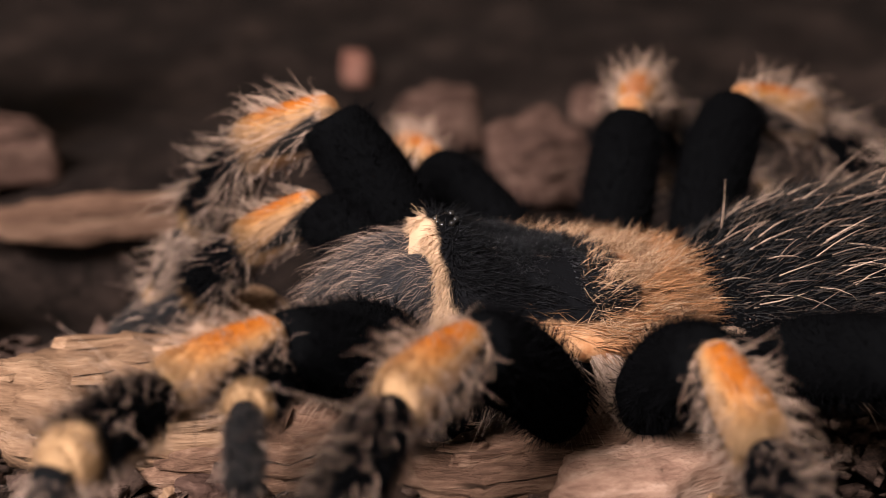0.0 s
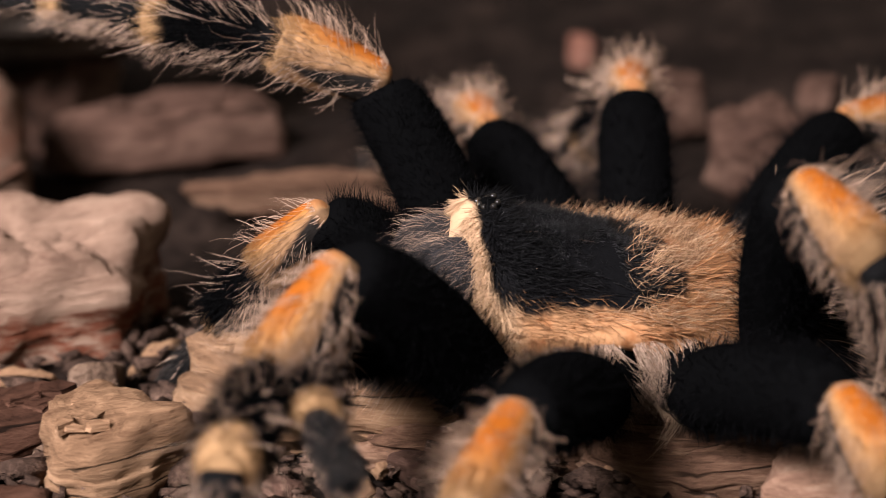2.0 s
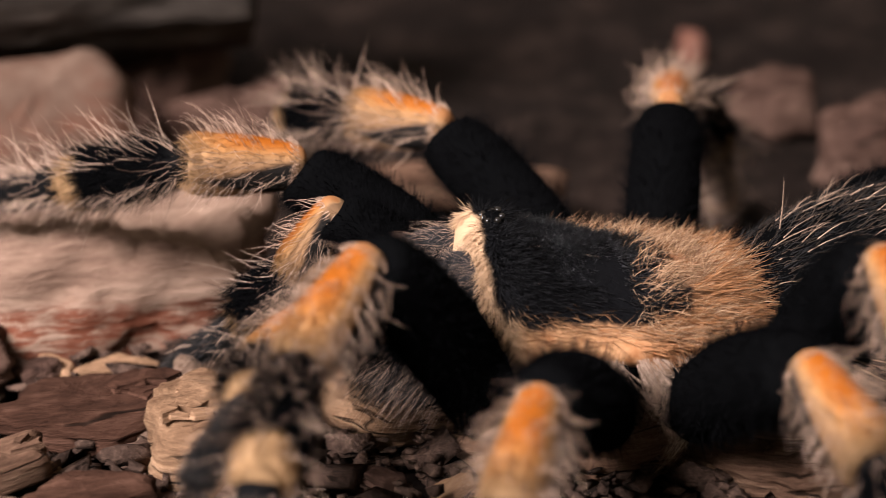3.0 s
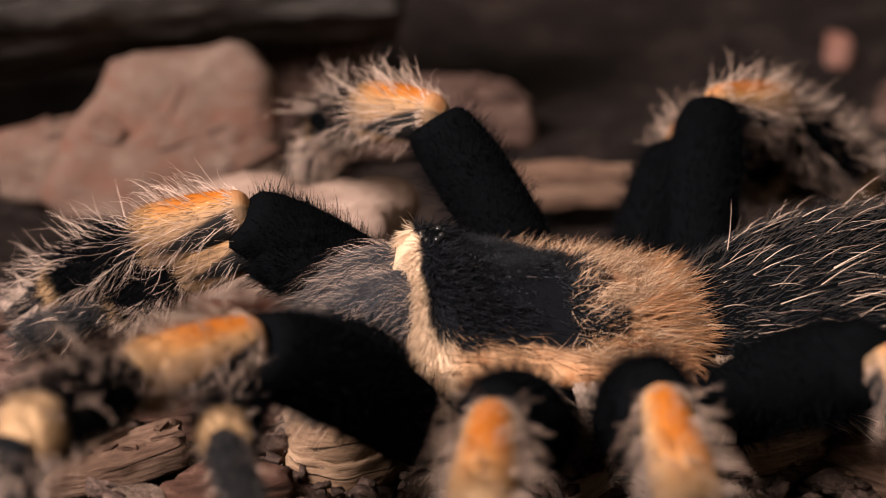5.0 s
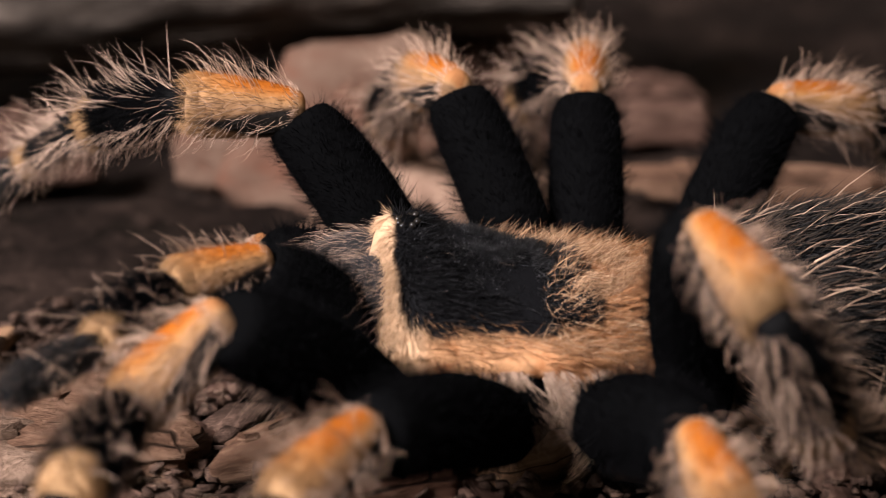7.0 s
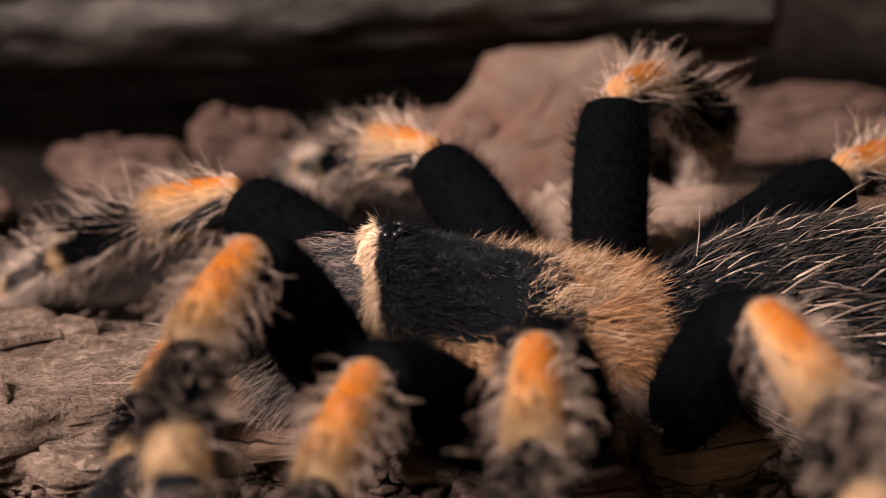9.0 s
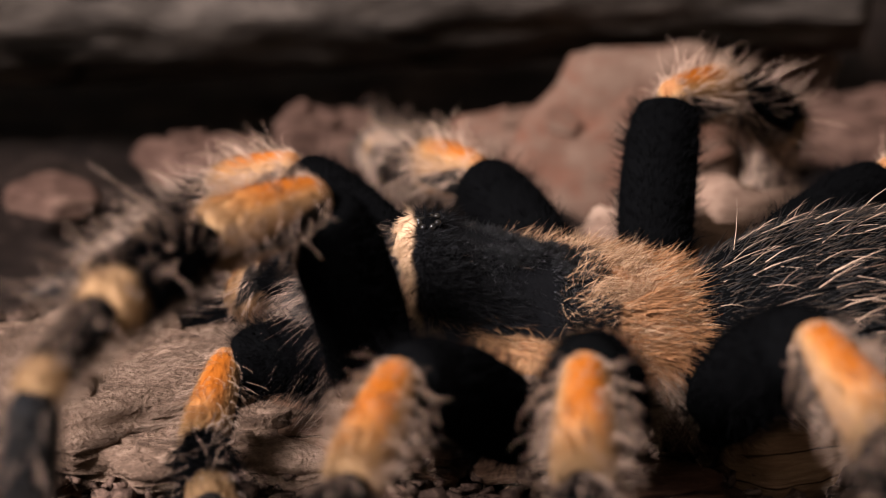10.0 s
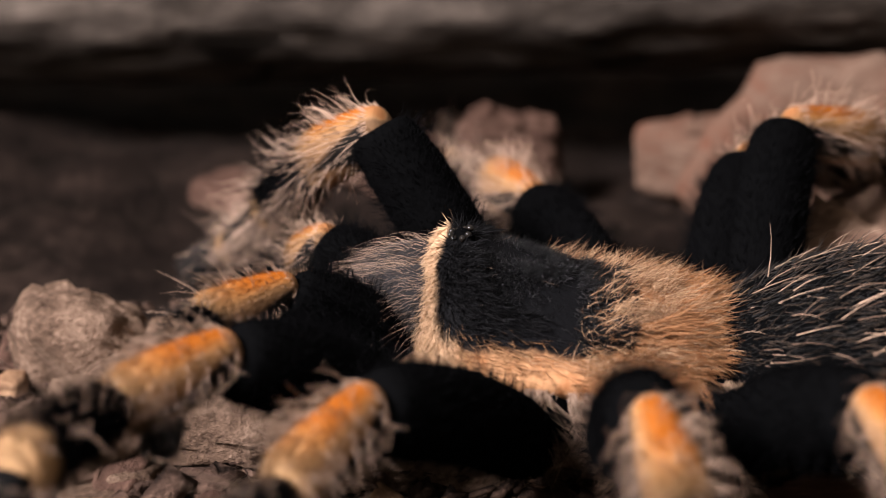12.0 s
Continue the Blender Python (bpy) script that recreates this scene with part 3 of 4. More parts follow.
def carapace_height(x, y, rho):
    """Highest at the eyes, sloping to the rear and to both sides, steep at the front lip."""
    crest = 1.60 + 0.22 * x + 0.10 * np.clip(x, 0, 1.2) ** 2
    lat = np.minimum(np.abs(y) / np.maximum(half_width(x), 0.62), 1.0)
    z = 1.09 + (crest - 1.09) * (1 - lat ** 2.3) * (1 - 0.55 * rho ** 12)
    z = z - 0.04 * np.exp(-(((x + 0.2) / 0.10) ** 2 + (y / 0.16) ** 2))
    ang = np.arctan2(y, x + 0.2)
    return z - 0.03 * np.exp(-((rho - 0.5) / 0.25) ** 2) * (0.5 + 0.5 * np.cos(ang * 8))


def carapace_xy(rho, a):
    c, s = np.cos(a), np.sin(a)
    e = np.where(c > 0, 2 / 6.0, 2 / 2.6)
    x = np.sign(c) * np.abs(c) ** e * 1.2
    y = np.sign(s) * np.abs(s) ** e * 1.02
    y = y * np.where(x > 0, 1 - 0.14 * (np.abs(x) / 1.2) ** 1.5, 1 - 0.14 * (np.abs(x) / 1.2) ** 2)
    x = x * np.where(c > 0, 1 + 0.09 * (y / 0.9) ** 2, 1)  # the front corners reach a little forward
    return x * rho, y * rho


def carapace():
    n, k = 34, 96
    a = np.linspace(0, 2 * math.pi, k, endpoint=False)
    rings = []
    for rho in np.linspace(0.01, 1.0, n):
        x, y = carapace_xy(rho, a)
        rings.append(np.stack([x, y, carapace_height(x, y, rho)], -1))
    x, y = carapace_xy(1.0, a)
    for f, z in ((1.0, 1.02), (0.95, 0.95), (0.7, 0.89), (0.05, 0.84)):
        rings.append(np.stack([x * f, y * f, np.full(k, z)], -1))
    ob = part("carapace", ring_mesh("carapace", np.array(rings) * U, {}), CARAPACE_SKIN, spider, "black shield with hairy tan rim")
    rng = np.random.default_rng(3)

    def roots(m, lo, hi):
        rho = np.sqrt(rng.uniform(lo * lo, hi * hi, m))
        aa = rng.uniform(0, 2 * math.pi, m)
        x, y = carapace_xy(rho, aa)
        z = carapace_height(x, y, rho)
        e = 1e-3
        x1, y1 = carapace_xy(rho + e, aa)
        x2, y2 = carapace_xy(rho, aa + e)
        p = np.stack([x, y, z], 1)
        du = np.stack([x1, y1, carapace_height(x1, y1, rho + e)], 1) - p
        dv = np.stack([x2, y2, carapace_height(x2, y2, rho)], 1) - p
        nr = unit(np.cross(du, dv))
        return p * U, nr, unit(du), rho

    p, nr, out, rho = roots(9000, 0.0, 0.72)
    fur("velvet", p, nr * 0.22 + out * 0.6 + np.array([-0.4, 0, 0]), 0.09 * U, 0.0026 * U, (0, 0, -0.1), PATCH_HAIR, ob, rng, levels=2, wild=0.4)
    p, nr, out, rho = roots(3500, 0.0, 0.35)
    fur("inner_velvet", p, nr * 0.25 + out * 0.3 + np.array([-0.6, 0, 0]), 0.09 * U, 0.0028 * U, (0, 0, -0.1), PATCH_HAIR, ob, rng, levels=2, wild=0.4)
    p, nr, out, rho = roots(9000, 0.62, 1.0)
    keep = (p[:, 0] > -0.004) | (rng.random(len(p)) < 0.45)
    p, nr, out = p[keep], nr[keep], out[keep]
    back = np.clip((0.002 - p[:, 0:1]) / 0.008, 0, 1)
    front = np.clip((p[:, 0:1] - 0.0085) / 0.002, 0, 1)
    comb = nr * (0.12 + 0.62 * back + 0.15 * front) + out * (0.30 + 0.2 * back + 0.5 * front) + np.array([-0.9, 0, 0]) * (1 - front)
    fur("rim_hair", p, comb, (0.20 + 0.10 * back[:, 0] - 0.10 * front[:, 0]) * U, 0.0052 * U, (0, 0, -0.1), CARAPACE_HAIR, ob, rng, wild=0.22, label="tan hair along the rim")
    p, nr, out, rho = roots(30, 0.3, 0.72)
    fur("stray_hair", p, nr * 0.3 + np.array([-0.9, 0, 0]), 0.13 * U, 0.0020 * U, (0, 0, -0.1), SETA, ob, rng, wild=0.25, label="sparse pale hairs")
    aa = rng.uniform(0, 2 * math.pi, 3800)
    x, y = carapace_xy(np.ones(3800), aa)
    p = np.stack([x, y, rng.uniform(0.99, 1.11, 3800)], 1) * U
    o = unit(np.stack([x, y, 0 * x], 1))
    fur("fringe_hair", p, o * 0.8 + np.array([-0.5, 0, -0.1]), (0.15 + 0.16 * np.clip((-0.2 - x) / 0.6, 0, 1)) * U, 0.0034 * U, (0, 0, -0.6), CARAPACE_HAIR, ob, rng, wild=0.35, label="tan fringe")
    aa = rng.normal(0, 0.55, 2600)
    rho = rng.uniform(0.86, 1.0, 2600)
    x, y = carapace_xy(rho, aa)
    p = np.stack([x, y, carapace_height(x, y, rho)], 1) * U
    fur("lip_hair", p, np.tile([0.5, 0, -0.5], (2600, 1)) + np.stack([0 * y, 0.4 * y, 0 * y], 1), 0.10 * U, 0.0026 * U, (0, 0, -0.2), CARAPACE_HAIR, ob, rng, wild=0.25, label="pale hair along the front lip")
    # curly locks that hang from under the rim over the hips
    for side in (1, -1):
        m, hairs = 15, 3000
        cx = np.linspace(-1.05, 1.0, m) + rng.normal(0, 0.05, m)
        pick = rng.integers(0, m, hairs)
        x = cx[pick] + rng.normal(0, 0.028, hairs)
        y = half_width(x) * rng.uniform(0.93, 1.0, hairs)
        p = np.stack([x, y * side, rng.uniform(0.96, 1.04, hairs)], 1) * U
        sway = rng.normal(0, 0.45, m)[pick]
        d = np.stack([sway - 0.2, np.full(hairs, 1.0 * side), np.full(hairs, 0.12)], 1)
        swirl = np.stack([-1.5 * sway, np.full(hairs, -0.55 * side), np.full(hairs, -0.95)], 1)
        fur("rim_lock", p, d, (rng.uniform(0.34, 0.56, m)[pick]) * U, 0.0030 * U, swirl, LOCK, ob, rng, levels=5, wild=0.09, label="curly cream locks under the rim")
    m = 8500
    x, y = rng.uniform(-1.1, -0.05, m), rng.uniform(-0.95, 0.95, m)
    keep = (np.abs(y) < half_width(x) * 0.97) & (x < -0.34 + 0.22 * np.abs(y) + rng.normal(0, 0.10, m))
    x, y = x[keep], y[keep]
    p = np.stack([x, y, carapace_height(x, y, np.maximum(np.abs(x) / 1.2, np.abs(y) / np.maximum(half_width(x), 0.3))) - 0.01], 1) * U
    tip = 0.24 * rng.uniform(0.6, 1.2, len(x))
    tuft = np.stack([np.full(len(x), -0.7), 0.6 * y, np.full(len(x), 0.55)], 1)
    cell = (np.floor((x + 2) / 0.11) * 31 + np.floor((y + 2) / 0.11)).astype(int)
    tuft = tuft + rng.normal(0, 0.55, (cell.max() + 1, 3))[cell]
    fur("rear_tuft", p, tuft, tip * U, 0.0028 * U, (-0.2, 0, -0.3), TUFT, ob, rng, wild=0.40, levels=4, label="fluffy golden hair on the rear")
    m = 2200
    x, y = rng.uniform(-1.05, 0.40, m), rng.choice([-1, 1], m) * rng.uniform(0.64, 0.93, m)
    keep = (np.abs(y) < half_width(x) * 0.97 - rng.uniform(0, 0.10, m)) & ((y < 0) | (y > 0.86))
    x, y = x[keep], y[keep]
    p = np.stack([x, y, carapace_height(x, y, np.maximum(np.abs(x) / 1.2, np.abs(y) / np.maximum(half_width(x), 0.3))) - 0.01], 1) * U
    rise = np.stack([np.full(len(x), -0.8), 0.25 * y, np.where(y < 0, 0.8, 0.12)], 1)
    fur("side_tuft", p, rise, 0.24 * U, 0.0028 * U, (-0.2, 0, -0.15), TUFT, ob, rng, wild=0.35, levels=4, label="tan hair rising along the sides")
    # eye tubercle with its eight eyes
    rings = []
    a2 = np.linspace(0, 2 * math.pi, 20, endpoint=False)
    for q in np.linspace(0, 1, 8):
        r, z = math.cos(q * math.pi / 2 * 0.97), math.sin(q * math.pi / 2)
        rings.append(np.stack([0.88 + 0.10 * r * np.cos(a2), 0.115 * r * np.sin(a2), np.full(20, 1.80 + 0.10 * z)], -1))
    tub = part("eye_tubercle", ring_mesh("eye_tubercle", np.array(rings) * U, {}), FEMUR_SKIN, ob, "black raised eye mound")
    bm = bmesh.new()
    bmesh.ops.create_uvsphere(bm, u_segments=10, v_segments=8, radius=0.028 * U)
    me = bpy.data.meshes.new("eye")
    bm.to_mesh(me)
    bm.free()
    me.polygons.foreach_set("use_smooth", np.ones(len(me.polygons), dtype=bool))
    me.materials.append(EYE_BLACK)
    for ex, ey, ez in ((0.965, 0.04, 1.86), (0.94, 0.085, 1.85), (0.87, 0.105, 1.86), (0.83, 0.075, 1.88)):
        for s in (1, -1):
            e = part("eye", me, None, ob)
            e.location = (ex * U, ey * s * U, ez * U)
    p = np.stack([rng.normal(0.92, 0.05, 8), rng.normal(0, 0.06, 8), np.full(8, 1.89)], 1) * U
    fur("eye_bristle", p, np.tile([0.3, 0, 1.0], (8, 1)), 0.09 * U, 0.0025 * U, (0.2, 0, 0), FUR_BLACK, ob, rng, wild=0.5)


carapace()


def ellipsoid(name, centre, semi, droop, material, label, coats, seed, front=0.0):
    n, k = 30, 48
    a = np.linspace(0, 2 * math.pi, k, endpoint=False)
    C, S = np.array(centre), np.array(semi)

    def surface(v, a):
        x = np.cos(v)
        r = np.sin(v) * (1 + front * x)
        return np.stack([C[0] + S[0] * x, C[1] + S[1] * r * np.sin(a), C[2] + S[2] * r * np.cos(a) - droop * ((x + 1) / 2) ** 2], -1)

    rings = np.stack([surface(np.full(k, v), a) for v in np.linspace(0.03, math.pi - 0.03, n)])[::-1]
    ob = part(name, ring_mesh(name, rings * U, {}), material, spider, label)
    rng = np.random.default_rng(seed)
    for cname, count, length, width, lift, along, mat_, wild, drop, lab in coats:
        v = np.arccos(rng.uniform(-0.98, 0.98, count))
        aa = rng.uniform(0, 2 * math.pi, count)
        p = surface(v, aa)
        nr = unit((p - C) / S ** 2)
        fur(cname, p * U, nr * lift + np.array(along), length * U, width * U, drop, mat_, ob, rng, wild=wild, label=lab)
    return ob


for s, nm in ((1, "left"), (-1, "right")):
    ellipsoid("chelicera", (1.33, 0.29 * s, 1.22), (0.66, 0.34, 0.53), 0.30, JAW_SKIN, "dark jaw covered with grey hair", [
        ("fine_hair", 6500, 0.13, 0.0030, 0.30, (0.7, 0, -0.5), JAW_HAIR, 0.2, (0.1, 0, -0.4), ""),
        ("long_bristle", 1500, 0.30, 0.0015, 0.45, (0.6, 0, 0.05), SMOKY, 0.10, (0.15, 0, -0.75), "long curved pale bristles")], 61 + s)
ellipsoid("abdomen", (-2.66, 0, 1.0), (1.75, 1.15, 0.80), 0.0, FEMUR_SKIN, "black abdomen with rusty bristles", [
    ("short_hair", 14000, 0.22, 0.004, 0.35, (-0.9, 0, 0), BELLY_HAIR, 0.22, (0, 0, -0.1), ""),
    ("long_bristle", 720, 0.42, 0.0050, 0.45, (-1.0, 0, 0), RUST, 0.26, (-0.1, 0, -0.25), "long rusty bristles")], 71)


def underside():
    # breast plate and the eight hip stubs
    ellipsoid("sternum", (0.0, 0, 0.85), (1.0, 0.62, 0.22), 0.0, FEMUR_SKIN, "black underside plate", [("fine_hair", 800, 0.14, 0.004, 0.6, (-0.3, 0, -0.5), FUR_BLACK, 0.3, (0, 0, 0), "")], 81)
    for key in "1234P":
        _, hy, hz = HIPS[key]
        for s in (1, -1):
            hx = float(glide(HIP_ROWS[("L" if s > 0 else "R") + key], 6.0)[0])
            end = Vector((hx, hy * 1.02 * s, hz + 0.10))
            start = Vector((hx * 0.80, hy * 0.50 * s, hz + 0.28))
            d = end - start
            L = d.length + 0.12
            k = 0.8 if key == "P" else 1.0
            me, coats = limb("coxa", L, (0, 0.2, 0.6, 0.9, 1), [v * k for v in (0.22, 0.27, 0.29, 0.29, 0.22)], 1.0, FEMUR_SKIN, [
                coat("tan_hair", 800, 0.30, 0.0024, 0.8, COXA_HAIR, 90 + int(hx * 10) + s, curl=1.15, wild=0.12, top=1.3, clumps=16, levels=5)])
            ob = part("coxa", me, None, spider, "short black hip with curly tan hair")
            ob.matrix_basis = Matrix.Translation(start * U) @ d.to_track_quat("X", "Z").to_matrix().to_4x4()
            for cname, cme in coats:
                part(cname, cme, None, ob)


# ---------------------------------------------------------------- motion of the spider
# times, then bearing from straight ahead and rise of a segment, in degrees, in the spider's own space
FEMUR_TURNS, PATELLA_TURNS = {}, {}
FEMUR_TURNS["L1"] = [(0, 30, 31), (0.5, 31, 26), (1, 29, 28), (1.5, 33, 34), (2, 32, 44), (2.5, 38, 46), (3, 36, 50), (5, 36, 36), (5.5, 38, 28), (6, 40, 25), (6.5, 37, 30), (7, 39, 38), (9, 45, 56), (9.5, 47, 57), (10, 52, 70), (10.5, 40, 57), (11, 39, 41), (11.5, 42, 33), (12, 45, 31)]
PATELLA_TURNS["L1"] = [(0, 22, -13), (0.5, 24, -23), (1, 39, -17), (1.5, 30, -26), (2, 20, -47), (2.5, 41, -34), (3, 41, -34), (5, 26, -5), (5.5, 28, -11), (6, 33, -16), (6.5, 39, -20), (7, -2, -44), (9, 59, -27), (9.5, 57, -26), (10, 36, -5), (10.5, 36, 7), (11, 42, -1), (11.5, 44, -6), (12, 46, -10)]
FEMUR_TURNS["L2"] = [(0, 51, 34), (0.5, 50, 21), (1, 51, 17), (1.5, 55, 17), (2, 57, 18), (2.5, 61, 23), (3, 61, 25), (5, 68, 27), (5.5, 61, 40), (6, 54, 27), (6.5, 50, 20), (7, 53, 20), (9, 58, 33), (9.5, 57, 33), (10, 57, 31), (10.5, 50, 37), (11, 51, 21), (11.5, 54, 23), (12, 56, 27)]
PATELLA_TURNS["L2"] = [(0, 43, -7), (0.5, 44, -12), (1, 50, -12), (1.5, 51, -15), (2, 54, -21), (2.5, 59, -21), (3, 63, -24), (5, 75, -15), (5.5, 57, -15), (6, 45, -9), (6.5, 49, -9), (7, 50, -10), (9, 66, -26), (9.5, 67, -25), (10, 68, -23), (10.5, 54, -11), (11, 53, -11), (11.5, 57, -13), (12, 60, -17)]
FEMUR_TURNS["L3"] = [(0, 87, 31), (0.5, 92, 30), (1, 96, 28), (1.5, 101, 24), (2, 106, 18), (2.5, 109, 13), (3, 99, 30), (5, 82, 30), (5.5, 87, 29), (6, 91, 28), (6.5, 94, 24), (7, 99, 20), (9, 71, 40), (9.5, 72, 38), (10, 75, 35), (10.5, 77, 32), (11, 84, 31), (11.5, 91, 31), (12, 96, 31)]
PATELLA_TURNS["L3"] = [(0, 94, -21), (0.5, 95, -18), (1, 98, -20), (1.5, 96, -17), (2, 97, -19), (2.5, 97, -10), (3, 103, -23), (5, 92, -27), (5.5, 93, -23), (6, 97, -22), (6.5, 98, -18), (7, 97, -15), (9, 83, -20), (9.5, 83, -30), (10, 84, -28), (10.5, 89, -26), (11, 98, -25), (11.5, 104, -21), (12, 106, -19)]
FEMUR_TURNS["L4"] = [(0, 106, 24), (0.5, 97, 34), (1, 86, 58), (1.5, 61, 61), (2, 74, 56), (2.5, 87, 47), (3, 92, 44), (5, 105, 31), (5.5, 108, 33), (6, 88, 54), (6.5, 64, 60), (7, 75, 54), (9, 97, 40), (9.5, 98, 39), (10, 99, 35), (10.5, 102, 29), (11, 108, 27), (11.5, 113, 24), (12, 114, 28)]
PATELLA_TURNS["L4"] = [(0, 126, -43), (0.5, 133, -38), (1, 102, 8), (1.5, 106, 7), (2, 99, -13), (2.5, 95, -8), (3, 92, -17), (5, 128, -46), (5.5, 95, 0), (6, 113, -7), (6.5, 106, 3), (7, 106, -15), (9, 108, -16), (9.5, 106, -15), (10, 109, -19), (10.5, 107, -18), (11, 109, -10), (11.5, 111, -4), (12, 113, -6)]
FEMUR_TURNS["R1"] = [(0, 39, 58), (0.5, 32, 63), (1, 5, 76), (1.5, -15, 79), (2, 42, 62), (2.5, 29, 50), (3, 21, 37), (5, -5, 37), (5.5, 2, 38), (6, 8, 43), (6.5, 20, 44), (7, 28, 56), (9, 40, 23), (9.5, 43, 21), (10, 45, 27), (10.5, 43, 34), (11, -6, 56), (11.5, 5, 59), (12, 20, 57)]
PATELLA_TURNS["R1"] = [(0, 38, -27), (0.5, 40, -29), (1, 19, 2), (1.5, 14, 19), (2, 13, 22), (2.5, 9, 16), (3, 5, 3), (5, 25, -21), (5.5, 31, -27), (6, 32, -32), (6.5, 33, -32), (7, 1, 6), (9, 24, -20), (9.5, 25, -24), (10, 39, -23), (10.5, 38, -23), (11, 38, -30), (11.5, 37, -31), (12, 36, -32)]
FEMUR_TURNS["R2"] = [(0, 68, 23), (0.5, 67, 27), (1, 73, 25), (1.5, 74, 25), (2, 72, 27), (2.5, 58, 44), (3, 52, 37), (5, 35, 56), (5.5, 37, 58), (6, 39, 61), (6.5, 40, 62), (7, 55, 56), (9, 62, 28), (9.5, 65, 20), (10, 67, 19), (10.5, 68, 24), (11, 66, 22), (11.5, 63, 17), (12, 62, 16)]
PATELLA_TURNS["R2"] = [(0, 86, -12), (0.5, 91, -9), (1, 95, -4), (1.5, 97, -4), (2, 92, -7), (2.5, 60, -7), (3, 44, -2), (5, 57, -11), (5.5, 57, -11), (6, 63, -11), (6.5, 69, -12), (7, 71, -9), (9, 56, -10), (9.5, 63, -10), (10, 61, -10), (10.5, 61, -8), (11, 65, -6), (11.5, 66, -9), (12, 63, -7)]
FEMUR_TURNS["R3"] = [(0, 116, 41), (0.5, 109, 47), (1, 104, 45), (1.5, 102, 39), (2, 103, 41), (2.5, 107, 42), (3, 109, 40), (5, 117, 30), (5.5, 120, 34), (6, 112, 49), (6.5, 99, 54), (7, 97, 53), (9, 97, 60), (9.5, 98, 58), (10, 100, 53), (10.5, 105, 47), (11, 103, 46), (11.5, 102, 33), (12, 100, 32)]
PATELLA_TURNS["R3"] = [(0, 115, -1), (0.5, 109, 6), (1, 106, 2), (1.5, 105, -6), (2, 105, -7), (2.5, 107, -7), (3, 109, -6), (5, 118, -7), (5.5, 114, -5), (6, 113, 1), (6.5, 102, 8), (7, 100, 3), (9, 125, -7), (9.5, 127, -7), (10, 133, -8), (10.5, 133, -5), (11, 131, -2), (11.5, 126, -9), (12, 122, -11)]
FEMUR_TURNS["R4"] = [(0, 121, 34), (0.5, 124, 35), (1, 129, 31), (1.5, 133, 29), (2, 135, 23), (2.5, 142, 15), (3, 146, 12), (5, 107, 36), (5.5, 111, 37), (6, 111, 37), (6.5, 117, 37), (7, 126, 36), (9, 152, 25), (9.5, 154, 25), (10, 143, 20), (10.5, 125, 31), (11, 109, 35), (11.5, 96, 37), (12, 97, 36)]
PATELLA_TURNS["R4"] = [(0, 159, -20), (0.5, 161, -20), (1, 157, -20), (1.5, 165, -11), (2, 162, -4), (2.5, 154, -4), (3, 156, -11), (5, 147, -14), (5.5, 149, -15), (6, 158, -11), (6.5, 159, -15), (7, 161, -13), (9, 145, -5), (9.5, 145, -11), (10, 146, -7), (10.5, 153, -14), (11, 147, -7), (11.5, 147, -11), (12, 144, -16)]
FEMUR_TURNS["LP"] = [(0, 31, 23), (0.5, 28, 19), (1, 31, 16), (1.5, 29, 12), (2, 27, 14), (2.5, -17, 23), (3, 5, 23), (5, 33, 23), (5.5, 38, 15), (6, 35, 12), (6.5, 15, 41), (7, 13, 44), (9, -2, 20), (9.5, -2, 20), (10, 2, 3), (10.5, 3, 10), (11, 7, 2), (11.5, 20, 40), (12, 18, 35)]
PATELLA_TURNS["LP"] = [(0, 56, 2), (0.5, 62, 6), (1, 64, 10), (1.5, 68, 9), (2, 62, 3), (2.5, 42, 0), (3, 41, -18), (5, 59, 0), (5.5, 62, -4), (6, 64, -2), (6.5, 47, -11), (7, 25, -3), (9, 36, -50), (9.5, 36, -50), (10, 72, -34), (10.5, 57, -60), (11, 68, -61), (11.5, 57, -2), (12, 42, -7)]
FEMUR_TURNS["RP"] = [(0, 58, 34), (0.5, 7, 34), (1, 5, 26), (1.5, 1, 33), (2, 1, 39), (2.5, 1, 44), (3, 12, 44), (5, 15, 34), (5.5, 3, 27), (6, 29, 4), (6.5, 23, 6), (7, 51, 14), (9, 74, 15), (9.5, 57, 15), (10, 35, 12), (10.5, 50, 4), (11, 38, 19), (11.5, 37, 20), (12, 35, 21)]
PATELLA_TURNS["RP"] = [(0, 22, -32), (0.5, 30, -24), (1, 25, -33), (1.5, 18, -41), (2, 22, -44), (2.5, 46, -35), (3, 34, -57), (5, 26, -24), (5.5, 26, -29), (6, 25, -44), (6.5, -36, -54), (7, -31, -51), (9, -27, -48), (9.5, -30, -49), (10, 58, -51), (10.5, -35, -52), (11, 50, -41), (11.5, 58, -35), (12, 58, -33)]
